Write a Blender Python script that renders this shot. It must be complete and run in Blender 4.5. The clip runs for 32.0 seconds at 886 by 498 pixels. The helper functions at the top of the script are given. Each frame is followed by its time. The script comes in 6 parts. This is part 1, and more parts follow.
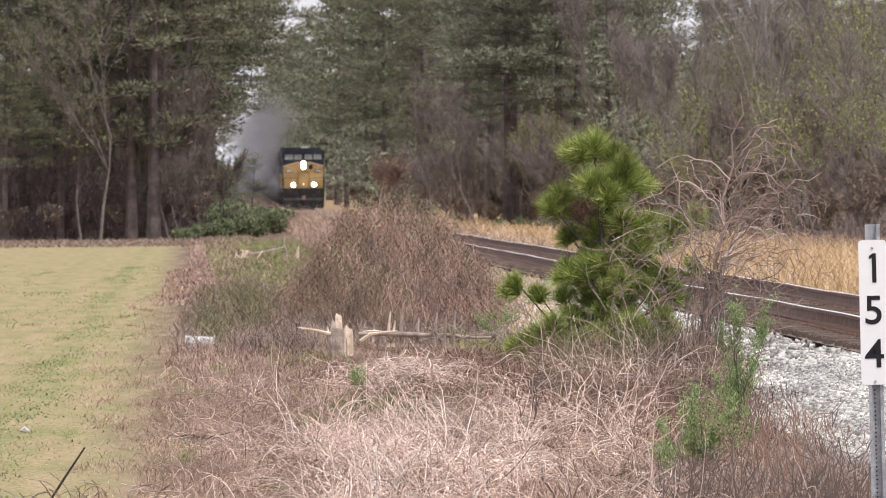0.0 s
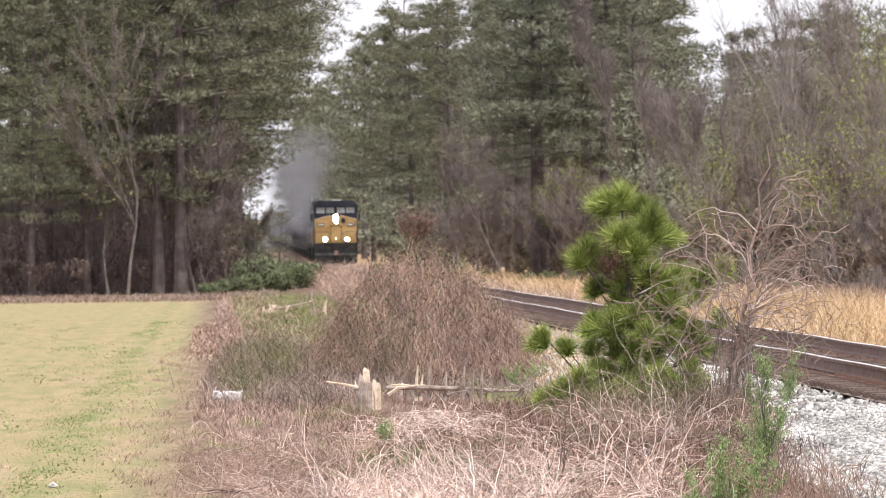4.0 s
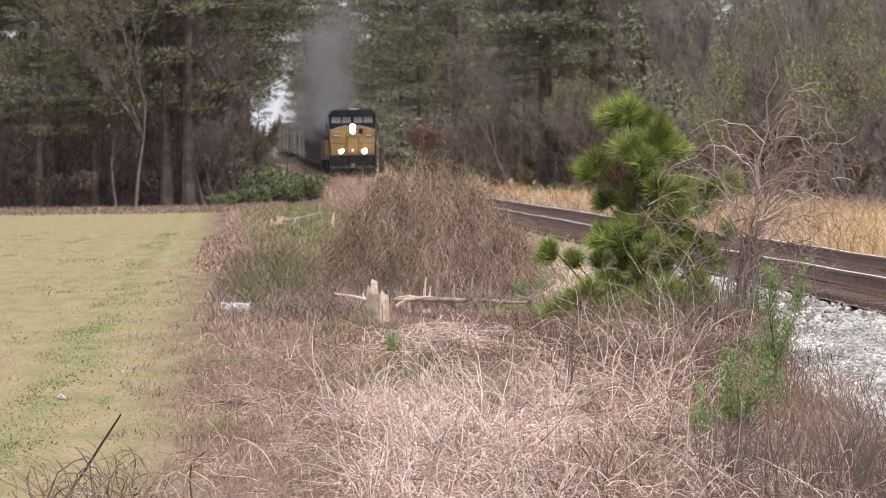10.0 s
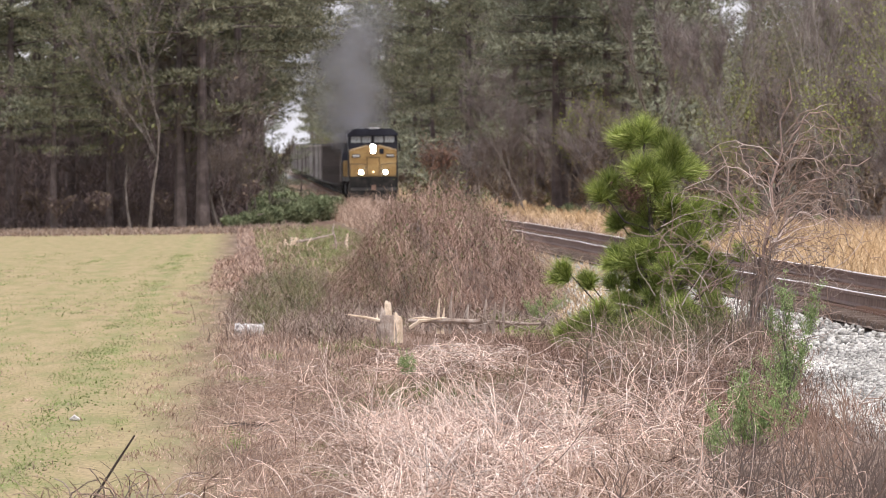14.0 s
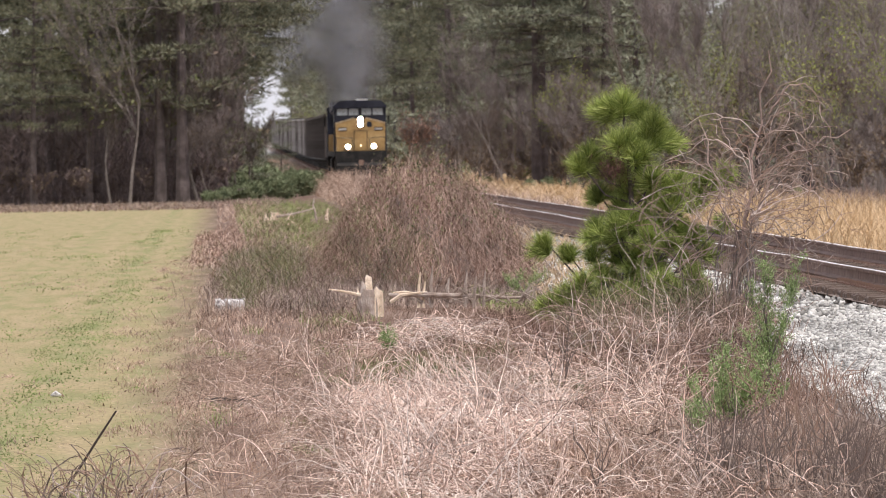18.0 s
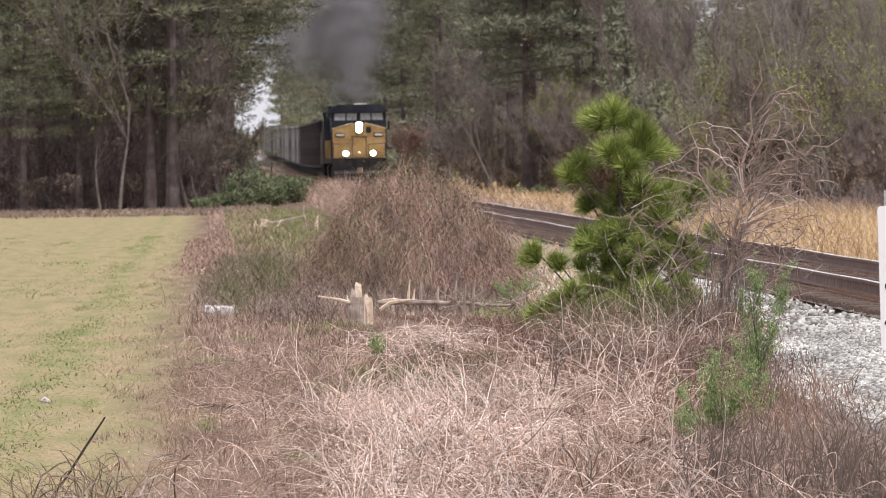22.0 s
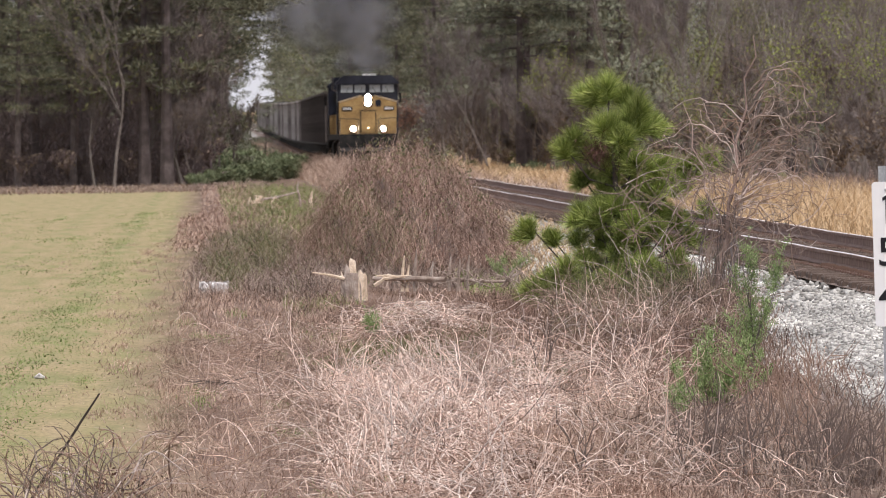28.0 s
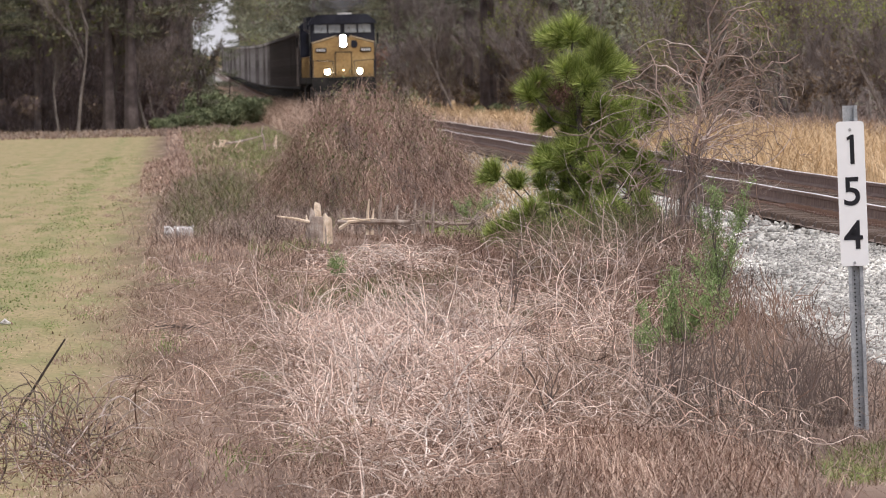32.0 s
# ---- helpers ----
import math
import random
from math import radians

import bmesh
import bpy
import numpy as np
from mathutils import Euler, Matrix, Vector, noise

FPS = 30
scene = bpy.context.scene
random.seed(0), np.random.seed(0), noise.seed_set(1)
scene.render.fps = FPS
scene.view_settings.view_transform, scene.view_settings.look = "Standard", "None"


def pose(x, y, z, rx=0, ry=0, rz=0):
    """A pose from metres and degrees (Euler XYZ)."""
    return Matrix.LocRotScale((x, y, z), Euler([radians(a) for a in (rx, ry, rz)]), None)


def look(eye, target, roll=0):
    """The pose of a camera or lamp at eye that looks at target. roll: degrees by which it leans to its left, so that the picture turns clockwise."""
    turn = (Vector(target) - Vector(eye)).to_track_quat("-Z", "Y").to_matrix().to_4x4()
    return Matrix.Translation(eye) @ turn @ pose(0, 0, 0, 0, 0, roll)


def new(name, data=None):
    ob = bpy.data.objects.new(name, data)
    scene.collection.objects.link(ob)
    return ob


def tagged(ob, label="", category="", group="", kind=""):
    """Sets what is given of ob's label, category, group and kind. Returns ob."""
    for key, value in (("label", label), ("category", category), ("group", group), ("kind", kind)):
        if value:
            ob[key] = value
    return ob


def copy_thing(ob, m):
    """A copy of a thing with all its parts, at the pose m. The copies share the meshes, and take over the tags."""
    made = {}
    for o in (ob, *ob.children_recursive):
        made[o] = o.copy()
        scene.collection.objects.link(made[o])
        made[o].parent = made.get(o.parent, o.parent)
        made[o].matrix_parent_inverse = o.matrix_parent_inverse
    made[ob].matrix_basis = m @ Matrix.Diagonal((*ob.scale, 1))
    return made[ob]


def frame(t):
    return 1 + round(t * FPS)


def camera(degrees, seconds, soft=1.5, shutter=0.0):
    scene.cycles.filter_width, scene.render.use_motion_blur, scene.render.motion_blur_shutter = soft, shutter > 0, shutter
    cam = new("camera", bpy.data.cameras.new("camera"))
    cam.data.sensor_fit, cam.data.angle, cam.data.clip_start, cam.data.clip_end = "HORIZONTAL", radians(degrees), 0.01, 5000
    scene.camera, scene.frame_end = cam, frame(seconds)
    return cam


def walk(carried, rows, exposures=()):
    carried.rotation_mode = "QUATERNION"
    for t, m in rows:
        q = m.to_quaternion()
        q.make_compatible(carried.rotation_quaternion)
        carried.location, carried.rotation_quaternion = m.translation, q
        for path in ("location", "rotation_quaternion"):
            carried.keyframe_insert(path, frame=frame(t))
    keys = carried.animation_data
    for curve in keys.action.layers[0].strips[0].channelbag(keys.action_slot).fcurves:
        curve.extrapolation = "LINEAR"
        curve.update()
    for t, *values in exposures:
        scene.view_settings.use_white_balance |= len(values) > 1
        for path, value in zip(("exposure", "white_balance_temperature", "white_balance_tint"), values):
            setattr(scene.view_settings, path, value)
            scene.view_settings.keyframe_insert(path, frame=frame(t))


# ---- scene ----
cam = camera(4.6, 32.0, soft=0.82)
# the long lens has a pupil of about two centimetres and is focused on the near verge
cam.data.dof.use_dof, cam.data.dof.focus_distance, cam.data.dof.aperture_fstop = True, 88.0, 23.0
EYE = (0.0, 0.0, 2.226)
# seconds, (aim to the right and upwards in metres at 1 km, roll in degrees)
AIMS = [
    (0, (23.05, -5.31, -0.448)),
    (0.5, (22.91, -7.02, -0.558)),
    (1, (21.89, -7.58, -0.358)),
    (1.5, (21.43, -6.54, -0.359)),
    (2, (21.89, -5.82, -0.215)),
    (2.5, (23.15, -3.55, -0.122)),
    (3, (23.75, -1.25, -0.158)),
    (3.5, (22.76, 0.48, -0.468)),
    (4, (20.63, -0.43, -0.706)),
    (4.5, (19.10, -2.76, -0.659)),
    (6.5, (19.61, -5.64, -0.477)),
    (7, (19.99, -6.49, -0.553)),
    (7.5, (20.58, -7.48, -0.593)),
    (8, (20.59, -7.97, -0.604)),
    (8.5, (19.67, -7.92, -0.878)),
    (9, (19.28, -8.27, -0.746)),
    (9.5, (19.28, -8.55, -0.672)),
    (10, (19.81, -8.43, -0.725)),
    (10.5, (20.31, -7.97, -0.722)),
    (11, (20.17, -7.18, -0.654)),
    (11.5, (20.22, -6.93, -0.690)),
    (12, (20.21, -6.48, -0.750)),
    (12.5, (19.80, -5.71, -0.837)),
    (13, (19.51, -5.46, -0.699)),
    (13.5, (18.77, -5.79, -0.584)),
    (14, (18.59, -6.48, -0.684)),
    (14.5, (18.81, -6.88, -0.700)),
    (16.5, (20.15, -6.99, -0.839)),
    (17, (20.40, -7.06, -0.813)),
    (17.5, (20.49, -8.39, -0.868)),
    (18, (20.33, -8.86, -0.981)),
    (18.5, (19.75, -9.23, -1.017)),
    (19, (19.74, -9.99, -0.970)),
    (19.5, (20.13, -10.36, -1.027)),
    (20, (20.52, -10.36, -0.977)),
    (20.5, (20.21, -9.72, -0.945)),
    (21, (20.29, -9.26, -0.846)),
    (21.5, (20.62, -8.81, -0.771)),
    (22, (21.27, -8.19, -0.743)),
    (22.5, (21.72, -7.40, -0.838)),
    (23, (22.27, -6.64, -0.713)),
    (23.5, (23.02, -6.12, -0.740)),
    (24, (23.33, -5.78, -0.829)),
    (24.5, (23.48, -6.21, -0.793)),
    (25, (23.33, -8.23, -0.781)),
    (25.5, (22.99, -9.35, -0.806)),
    (27.5, (21.18, -9.40, -0.778)),
    (28, (21.76, -10.36, -0.769)),
    (28.5, (22.69, -11.12, -0.961)),
    (29, (22.44, -11.82, -0.920)),
    (29.5, (22.81, -12.55, -1.146)),
    (30, (24.10, -13.79, -1.292)),
    (30.5, (25.82, -14.39, -1.041)),
    (31, (26.23, -14.91, -1.054)),
    (31.5, (25.62, -15.27, -1.104)),
    (32, (24.85, -15.61, -1.182)),
]
walk(cam, [(t, look(EYE, (EYE[0] + a, EYE[1] + 1000.0, EYE[2] + b), r)) for t, (a, b, r) in AIMS],
     exposures=[(t, v, 6450, 17) for t, v in ((0, 0.10), (2, 0.13), (4, 0.41), (7, 0.17), (8.5, 0.14), (10, 0.03), (12, 0.13), (17, 0.18), (18, 0.05), (20, -0.12), (22, 0.02), (24, 0.12), (28, -0.08), (30, -0.10), (32, -0.19))])

# ---- light: bright overcast spring day ----
world = bpy.data.worlds.new("overcast_sky")
world.use_nodes = True
scene.world = world
wn, wl = world.node_tree.nodes, world.node_tree.links
sky = wn.new("ShaderNodeTexSky")
sky.sky_type = 'NISHITA'
sky.sun_disc = False
sky.sun_elevation = radians(60)
sky.sun_rotation = radians(153)
veil = wn.new("ShaderNodeMixRGB")
veil.inputs[0].default_value = 0.75
veil.inputs[2].default_value = (9.0, 9.2, 9.8, 1)
wl.new(sky.outputs[0], veil.inputs[1])
wl.new(veil.outputs[0], wn["Background"].inputs[0])
wn["Background"].inputs[1].default_value = 0.10
sun = new("sun", bpy.data.lights.new("sun", 'SUN'))
sun.data.energy, sun.data.angle, sun.data.color = 2.9, radians(8), (1.0, 0.94, 0.86)
sun.matrix_world = look((12, -24, 46), (0, 0, 0))

# ---- materials ----
def ramp_mat(name, colours, rough=0.8, scale=3.0, by="noise", bump=0.0, metal=0.0, fine=None, spec=0.3, vary=.2):
    """A surface that runs through the colours by coarse noise, by loose piece or by object, with finer grain on top."""
    m = bpy.data.materials.new(name)
    m.use_nodes = True
    n, l = m.node_tree.nodes, m.node_tree.links
    b = n["Principled BSDF"]
    b.inputs["Roughness"].default_value, b.inputs["Metallic"].default_value = rough, metal
    b.inputs["Specular IOR Level"].default_value = spec
    geo = n.new("ShaderNodeNewGeometry")
    tc = n.new("ShaderNodeTexCoord")
    no = n.new("ShaderNodeTexNoise")
    no.inputs["Scale"].default_value, no.inputs["Detail"].default_value = scale, 6
    l.new(tc.outputs["Object"], no.inputs["Vector"])
    ramp = n.new("ShaderNodeValToRGB")
    e = ramp.color_ramp.elements
    lo, hi = (0.0, 1.0) if by != "noise" else (0.32, 0.68)
    for i in range(len(colours) - 2):
        e.new(0.5)
    for i, c in enumerate(colours):
        e[i].position = lo + (hi - lo) * i / max(1, len(colours) - 1)
        e[i].color = (*c, 1)
    if by == "noise":
        l.new(no.outputs["Fac"], ramp.inputs[0])
    elif by == "island":
        l.new(geo.outputs["Random Per Island"], ramp.inputs[0])
    else:
        oi = n.new("ShaderNodeObjectInfo")
        l.new(oi.outputs["Random"], ramp.inputs[0])
    src = ramp.outputs[0]
    if by == "island":
        pm = n.new("ShaderNodeMapping")
        pm.inputs["Scale"].default_value = (1.0, .10, 1.0)
        pn = n.new("ShaderNodeTexNoise")
        pn.inputs["Scale"].default_value, pn.inputs["Detail"].default_value = 1.7, 3
        l.new(tc.outputs["Object"], pm.inputs[0]), l.new(pm.outputs[0], pn.inputs["Vector"])
        pr = n.new("ShaderNodeMapRange")
        pr.inputs["From Min"].default_value, pr.inputs["From Max"].default_value = .32, .68
        pr.inputs["To Min"].default_value, pr.inputs["To Max"].default_value = .62, 1.25
        l.new(pn.outputs["Fac"], pr.inputs["Value"])
        ps = n.new("ShaderNodeVectorMath")
        ps.operation = 'SCALE'
        l.new(src, ps.inputs[0]), l.new(pr.outputs[0], ps.inputs["Scale"])
        src = ps.outputs[0]
    grain = n.new("ShaderNodeTexNoise")
    grain.inputs["Scale"].default_value, grain.inputs["Detail"].default_value = fine or scale * 9, 4
    l.new(tc.outputs["Object"], grain.inputs["Vector"])
    mp = n.new("ShaderNodeMapRange")
    mp.inputs["From Min"].default_value, mp.inputs["From Max"].default_value = 0.3, 0.7
    mp.inputs["To Min"].default_value, mp.inputs["To Max"].default_value = 1 - vary * 1.1, 1 + vary * .9
    l.new(grain.outputs["Fac"], mp.inputs["Value"])
    mul = n.new("ShaderNodeVectorMath")
    mul.operation = 'SCALE'
    l.new(src, mul.inputs[0])
    l.new(mp.outputs[0], mul.inputs["Scale"])
    l.new(mul.outputs[0], b.inputs["Base Color"])
    if bump:
        bp = n.new("ShaderNodeBump")
        bp.inputs["Strength"].default_value, bp.inputs["Distance"].default_value = bump, 0.02
        l.new(grain.outputs["Fac"], bp.inputs["Height"])
        l.new(bp.outputs[0], b.inputs["Normal"])
    return m


def glow_mat(name, colour, strength):
    m = bpy.data.materials.new(name)
    m.use_nodes = True
    b = m.node_tree.nodes["Principled BSDF"]
    b.inputs["Base Color"].default_value = (*colour, 1)
    b.inputs["Emission Color"].default_value = (*colour, 1)
    b.inputs["Emission Strength"].default_value = strength
    return m


RUNNER = ramp_mat("bleached_vine", [(.48, .315, .24), (.80, .60, .49), (.94, .755, .645), (.97, .85, .765)], .75, 3, "island")
STRAW = ramp_mat("straw", [(.14, .075, .053), (.28, .174, .127), (.48, .335, .256), (.70, .54, .435)], .75, 3, "island")
SEDGE = ramp_mat("brown_sedge", [(.22, .14, .105), (.39, .265, .20), (.53, .385, .295), (.68, .53, .415)], .8, 3, "island")
WEED = ramp_mat("grey_brown_weed", [(.15, .105, .085), (.25, .185, .15), (.36, .28, .225), (.47, .38, .31)], .8, 3, "island")
TAN = ramp_mat("tan_broomsedge", [(.42, .285, .155), (.55, .39, .225), (.66, .49, .30), (.72, .57, .38)], .8, 3, "island")
REDSEDGE = ramp_mat("reddish_sedge", [(.10, .056, .042), (.19, .112, .084), (.30, .195, .145), (.46, .335, .26)], .8, 3, "island")
PINKGRASS = ramp_mat("pinkish_dry_grass", [(.30, .19, .14), (.42, .29, .21), (.54, .40, .30), (.64, .50, .40)], .8, 3, "island")
STUBBLE = ramp_mat("mown_stubble", [(.22, .22, .10), (.34, .30, .17), (.44, .37, .23), (.52, .44, .29)], .85, 3, "island")
DARKWEED = ramp_mat("dark_dead_weed", [(.06, .045, .038), (.115, .087, .073), (.195, .15, .127), (.31, .25, .21)], .85, 3, "island")
BRIAR = ramp_mat("briar_stem", [(.135, .085, .062), (.24, .158, .115), (.345, .24, .18), (.48, .36, .28)], .8, 3, "island")
MEADOW = ramp_mat("meadow_green", [(.20, .268, .095), (.255, .322, .12), (.32, .368, .155)], .85, 3, "island", spec=.05)
GRASS = ramp_mat("green_grass", [(.13, .18, .05), (.20, .26, .08), (.28, .31, .12), (.38, .36, .18)], .7, 3, "island")
OLIVE = ramp_mat("olive_leaf", [(.08, .10, .03), (.14, .16, .06), (.20, .20, .09), (.26, .23, .12)], .7, 3, "island")
LEAF = ramp_mat("shrub_leaf", [(.15, .22, .085), (.235, .335, .13), (.34, .45, .19), (.46, .56, .27)], .8, 3, "island", spec=.1)
NEEDLE = ramp_mat("young_pine_needle", [(.12, .17, .045), (.25, .325, .075), (.41, .485, .135), (.60, .645, .25)], .55, 3, "island", spec=.2)
# Needle tones are lifted and greyed; the woods' distance haze is in the colour.
DARKPINE = ramp_mat("pine_needle", [(.095, .101, .068), (.143, .150, .101), (.206, .208, .140), (.285, .280, .188)], .9, 3, "island", spec=.05)
HAZEPINE = ramp_mat("pale_hazed_needle", [(.145, .160, .116), (.20, .218, .156), (.265, .280, .200), (.34, .348, .248)], .9, 3, "island", spec=.05)
LEAFDARK = ramp_mat("dark_shrub_leaf", [(.118, .150, .085), (.178, .218, .122), (.250, .288, .165), (.335, .368, .220)], .9, 3, "island", spec=.05)
SPRING = ramp_mat("spring_leaf", [(.15, .19, .05), (.24, .29, .075), (.33, .37, .10), (.42, .44, .15)], .8, 3, "island", spec=.06)
DEADLEAF = ramp_mat("dead_leaf", [(.13, .10, .07), (.19, .145, .10), (.25, .19, .14)], .8, 3, "island")
# Grey twig and vine tones are lightened to carry haze over the woods.
TWIG = ramp_mat("grey_twig", [(.140, .119, .110), (.205, .176, .165), (.286, .248, .233)], .9, 3, "island")
PALETWIG = ramp_mat("pale_twig", [(.20, .18, .16), (.28, .255, .23)], .9, 3, "island")
VINETWIG = ramp_mat("drooping_vine", [(.129, .106, .097), (.207, .174, .159), (.297, .252, .230)], .9, 3, "island")
# Darker than the other twigs: the pine wood's inner shade is in this colour.
SHADETWIG = ramp_mat("shaded_dead_undergrowth", [(.119, .089, .085), (.175, .134, .129), (.244, .193, .185)], .95, 3, "island", spec=.05)
# Purple-grey lift in the bark and the undergrowth above stands for haze.
BARK = ramp_mat("pine_bark", [(.067, .053, .050), (.105, .084, .081), (.155, .127, .121)], .9, 2, bump=.6)
GREYBARK = ramp_mat("grey_bark", [(.12, .10, .088), (.18, .155, .138), (.25, .22, .20)], .9, 2, bump=.5)
PALEBARK = ramp_mat("pale_bark", [(.24, .22, .195), (.33, .30, .27), (.42, .39, .35)], .85, 3, bump=.4)
VINE = ramp_mat("dead_vine", [(.20, .135, .112), (.30, .21, .175), (.42, .31, .265), (.56, .45, .39)], .8, 3, "island")
PALEVINE = ramp_mat("bleached_dead_vine", [(.42, .33, .29), (.58, .48, .43), (.74, .65, .60)], .8, 3, "island")
REDBRIAR = ramp_mat("red_briar_stem", [(.125, .066, .050), (.225, .135, .100), (.34, .225, .172), (.52, .385, .305)], .8, 3, "island")
DARKSTICK = ramp_mat("charred_stick", [(.04, .03, .025), (.075, .058, .048)], .85, 9, bump=.4)
RUSSET = ramp_mat("russet_leaf", [(.07, .035, .03), (.13, .065, .05), (.20, .11, .085)], .8, 3, "island")
SPLINTER = ramp_mat("fresh_split_wood", [(.55, .42, .29), (.74, .60, .45), (.88, .76, .61)], .7, 9, bump=.5)
DEADWOOD = ramp_mat("weathered_wood", [(.25, .19, .15), (.38, .31, .26), (.52, .45, .39)], .8, 7, bump=.5)
STONE = ramp_mat("ballast_stone", [(.27, .262, .238), (.52, .507, .465), (.74, .728, .672), (.945, .933, .868)], .85, 20, "island", bump=.3)
STONE_OB = ramp_mat("ballast_stone_loose", [(.27, .262, .238), (.52, .507, .465), (.74, .728, .672), (.945, .933, .868)], .85, 20, "object", bump=.3)
RUST = ramp_mat("rusty_rail", [(.15, .09, .068), (.215, .138, .106), (.29, .20, .16)], .75, 6, metal=.15, bump=.2)
# Near-white, mostly non-metal base stands in for sky reflected off the worn steel.
HEADSHEEN = ramp_mat("polished_rail_head_sheen", [(.74, .73, .72), (.84, .83, .82)], .42, 8, metal=.25)
TIE = ramp_mat("creosoted_tie", [(.095, .068, .054), (.155, .115, .092), (.24, .19, .155)], .9, 4, bump=.6)
YELLOW = ramp_mat("yellow_paint", [(.27, .168, .066), (.375, .243, .097), (.47, .33, .152)], .55, 1.1, bump=.08, vary=.22)
BLUE = ramp_mat("dark_blue_paint", [(.010, .011, .018), (.016, .018, .029), (.028, .031, .044)], .45, 1.5, bump=.05, vary=.14)
BLACK = ramp_mat("black_underframe", [(.010, .010, .010), (.02, .019, .018), (.045, .04, .035)], .7, 3, bump=.2)
TRIM = ramp_mat("cream_trim", [(.50, .40, .26), (.60, .50, .34)], .5, 4)
GLASSY = ramp_mat("windscreen", [(.25, .28, .30), (.33, .36, .38)], .08, 2, spec=.8)
WHITEPAINT = ramp_mat("white_paint", [(.70, .70, .68), (.78, .78, .76)], .5, 4, bump=.05, vary=.08)
# Leading cars darkened: the trees' shade on the train is put into their colour.
SHADECAR = ramp_mat("tree_shade_car", [(.027, .020, .019), (.051, .041, .038), (.090, .072, .067)], .8, .6, bump=.15)
SHADERIB = ramp_mat("tree_shade_car_post", [(.05, .042, .038), (.11, .094, .086)], .8, 1.5)
# Lighter grey of the rear cars repeats the open light beyond the trees.
CARPAINT = ramp_mat("pale_grey_car", [(.13, .115, .108), (.20, .18, .17), (.29, .268, .255)], .8, .6, bump=.15)
CARBROWN = ramp_mat("rusty_brown_car", [(.055, .045, .042), (.09, .075, .07), (.13, .11, .10)], .8, .6, bump=.15)
CARRIB = ramp_mat("car_post", [(.28, .26, .248), (.44, .42, .40)], .8, 1.5)
COAL = ramp_mat("coal", [(.012, .012, .013), (.03, .03, .032)], .6, 6, bump=.8)
LENS = glow_mat("lamp_lens", (1.0, .90, .70), 300)
LENS_DIM = glow_mat("small_lamp_lens", (1.0, .85, .55), 6)
GALV = ramp_mat("galvanised_steel", [(.36, .38, .39), (.46, .48, .49), (.56, .58, .58)], .45, 14, metal=.6, bump=.1)
SIGNWHITE = ramp_mat("sign_sheet", [(.88, .89, .88), (.90, .91, .90)], .4, 2, vary=.02)
SIGNBLACK = ramp_mat("black_numeral", [(.012, .012, .015), (.02, .02, .024)], .5, 9)
HOLE = ramp_mat("dark_hole_disc", [(.02, .02, .02), (.03, .03, .03)], .9, 9)
LITTER = ramp_mat("white_litter", [(.16, .15, .15), (.66, .64, .62), (.82, .81, .79)], .6, 16, bump=.6)


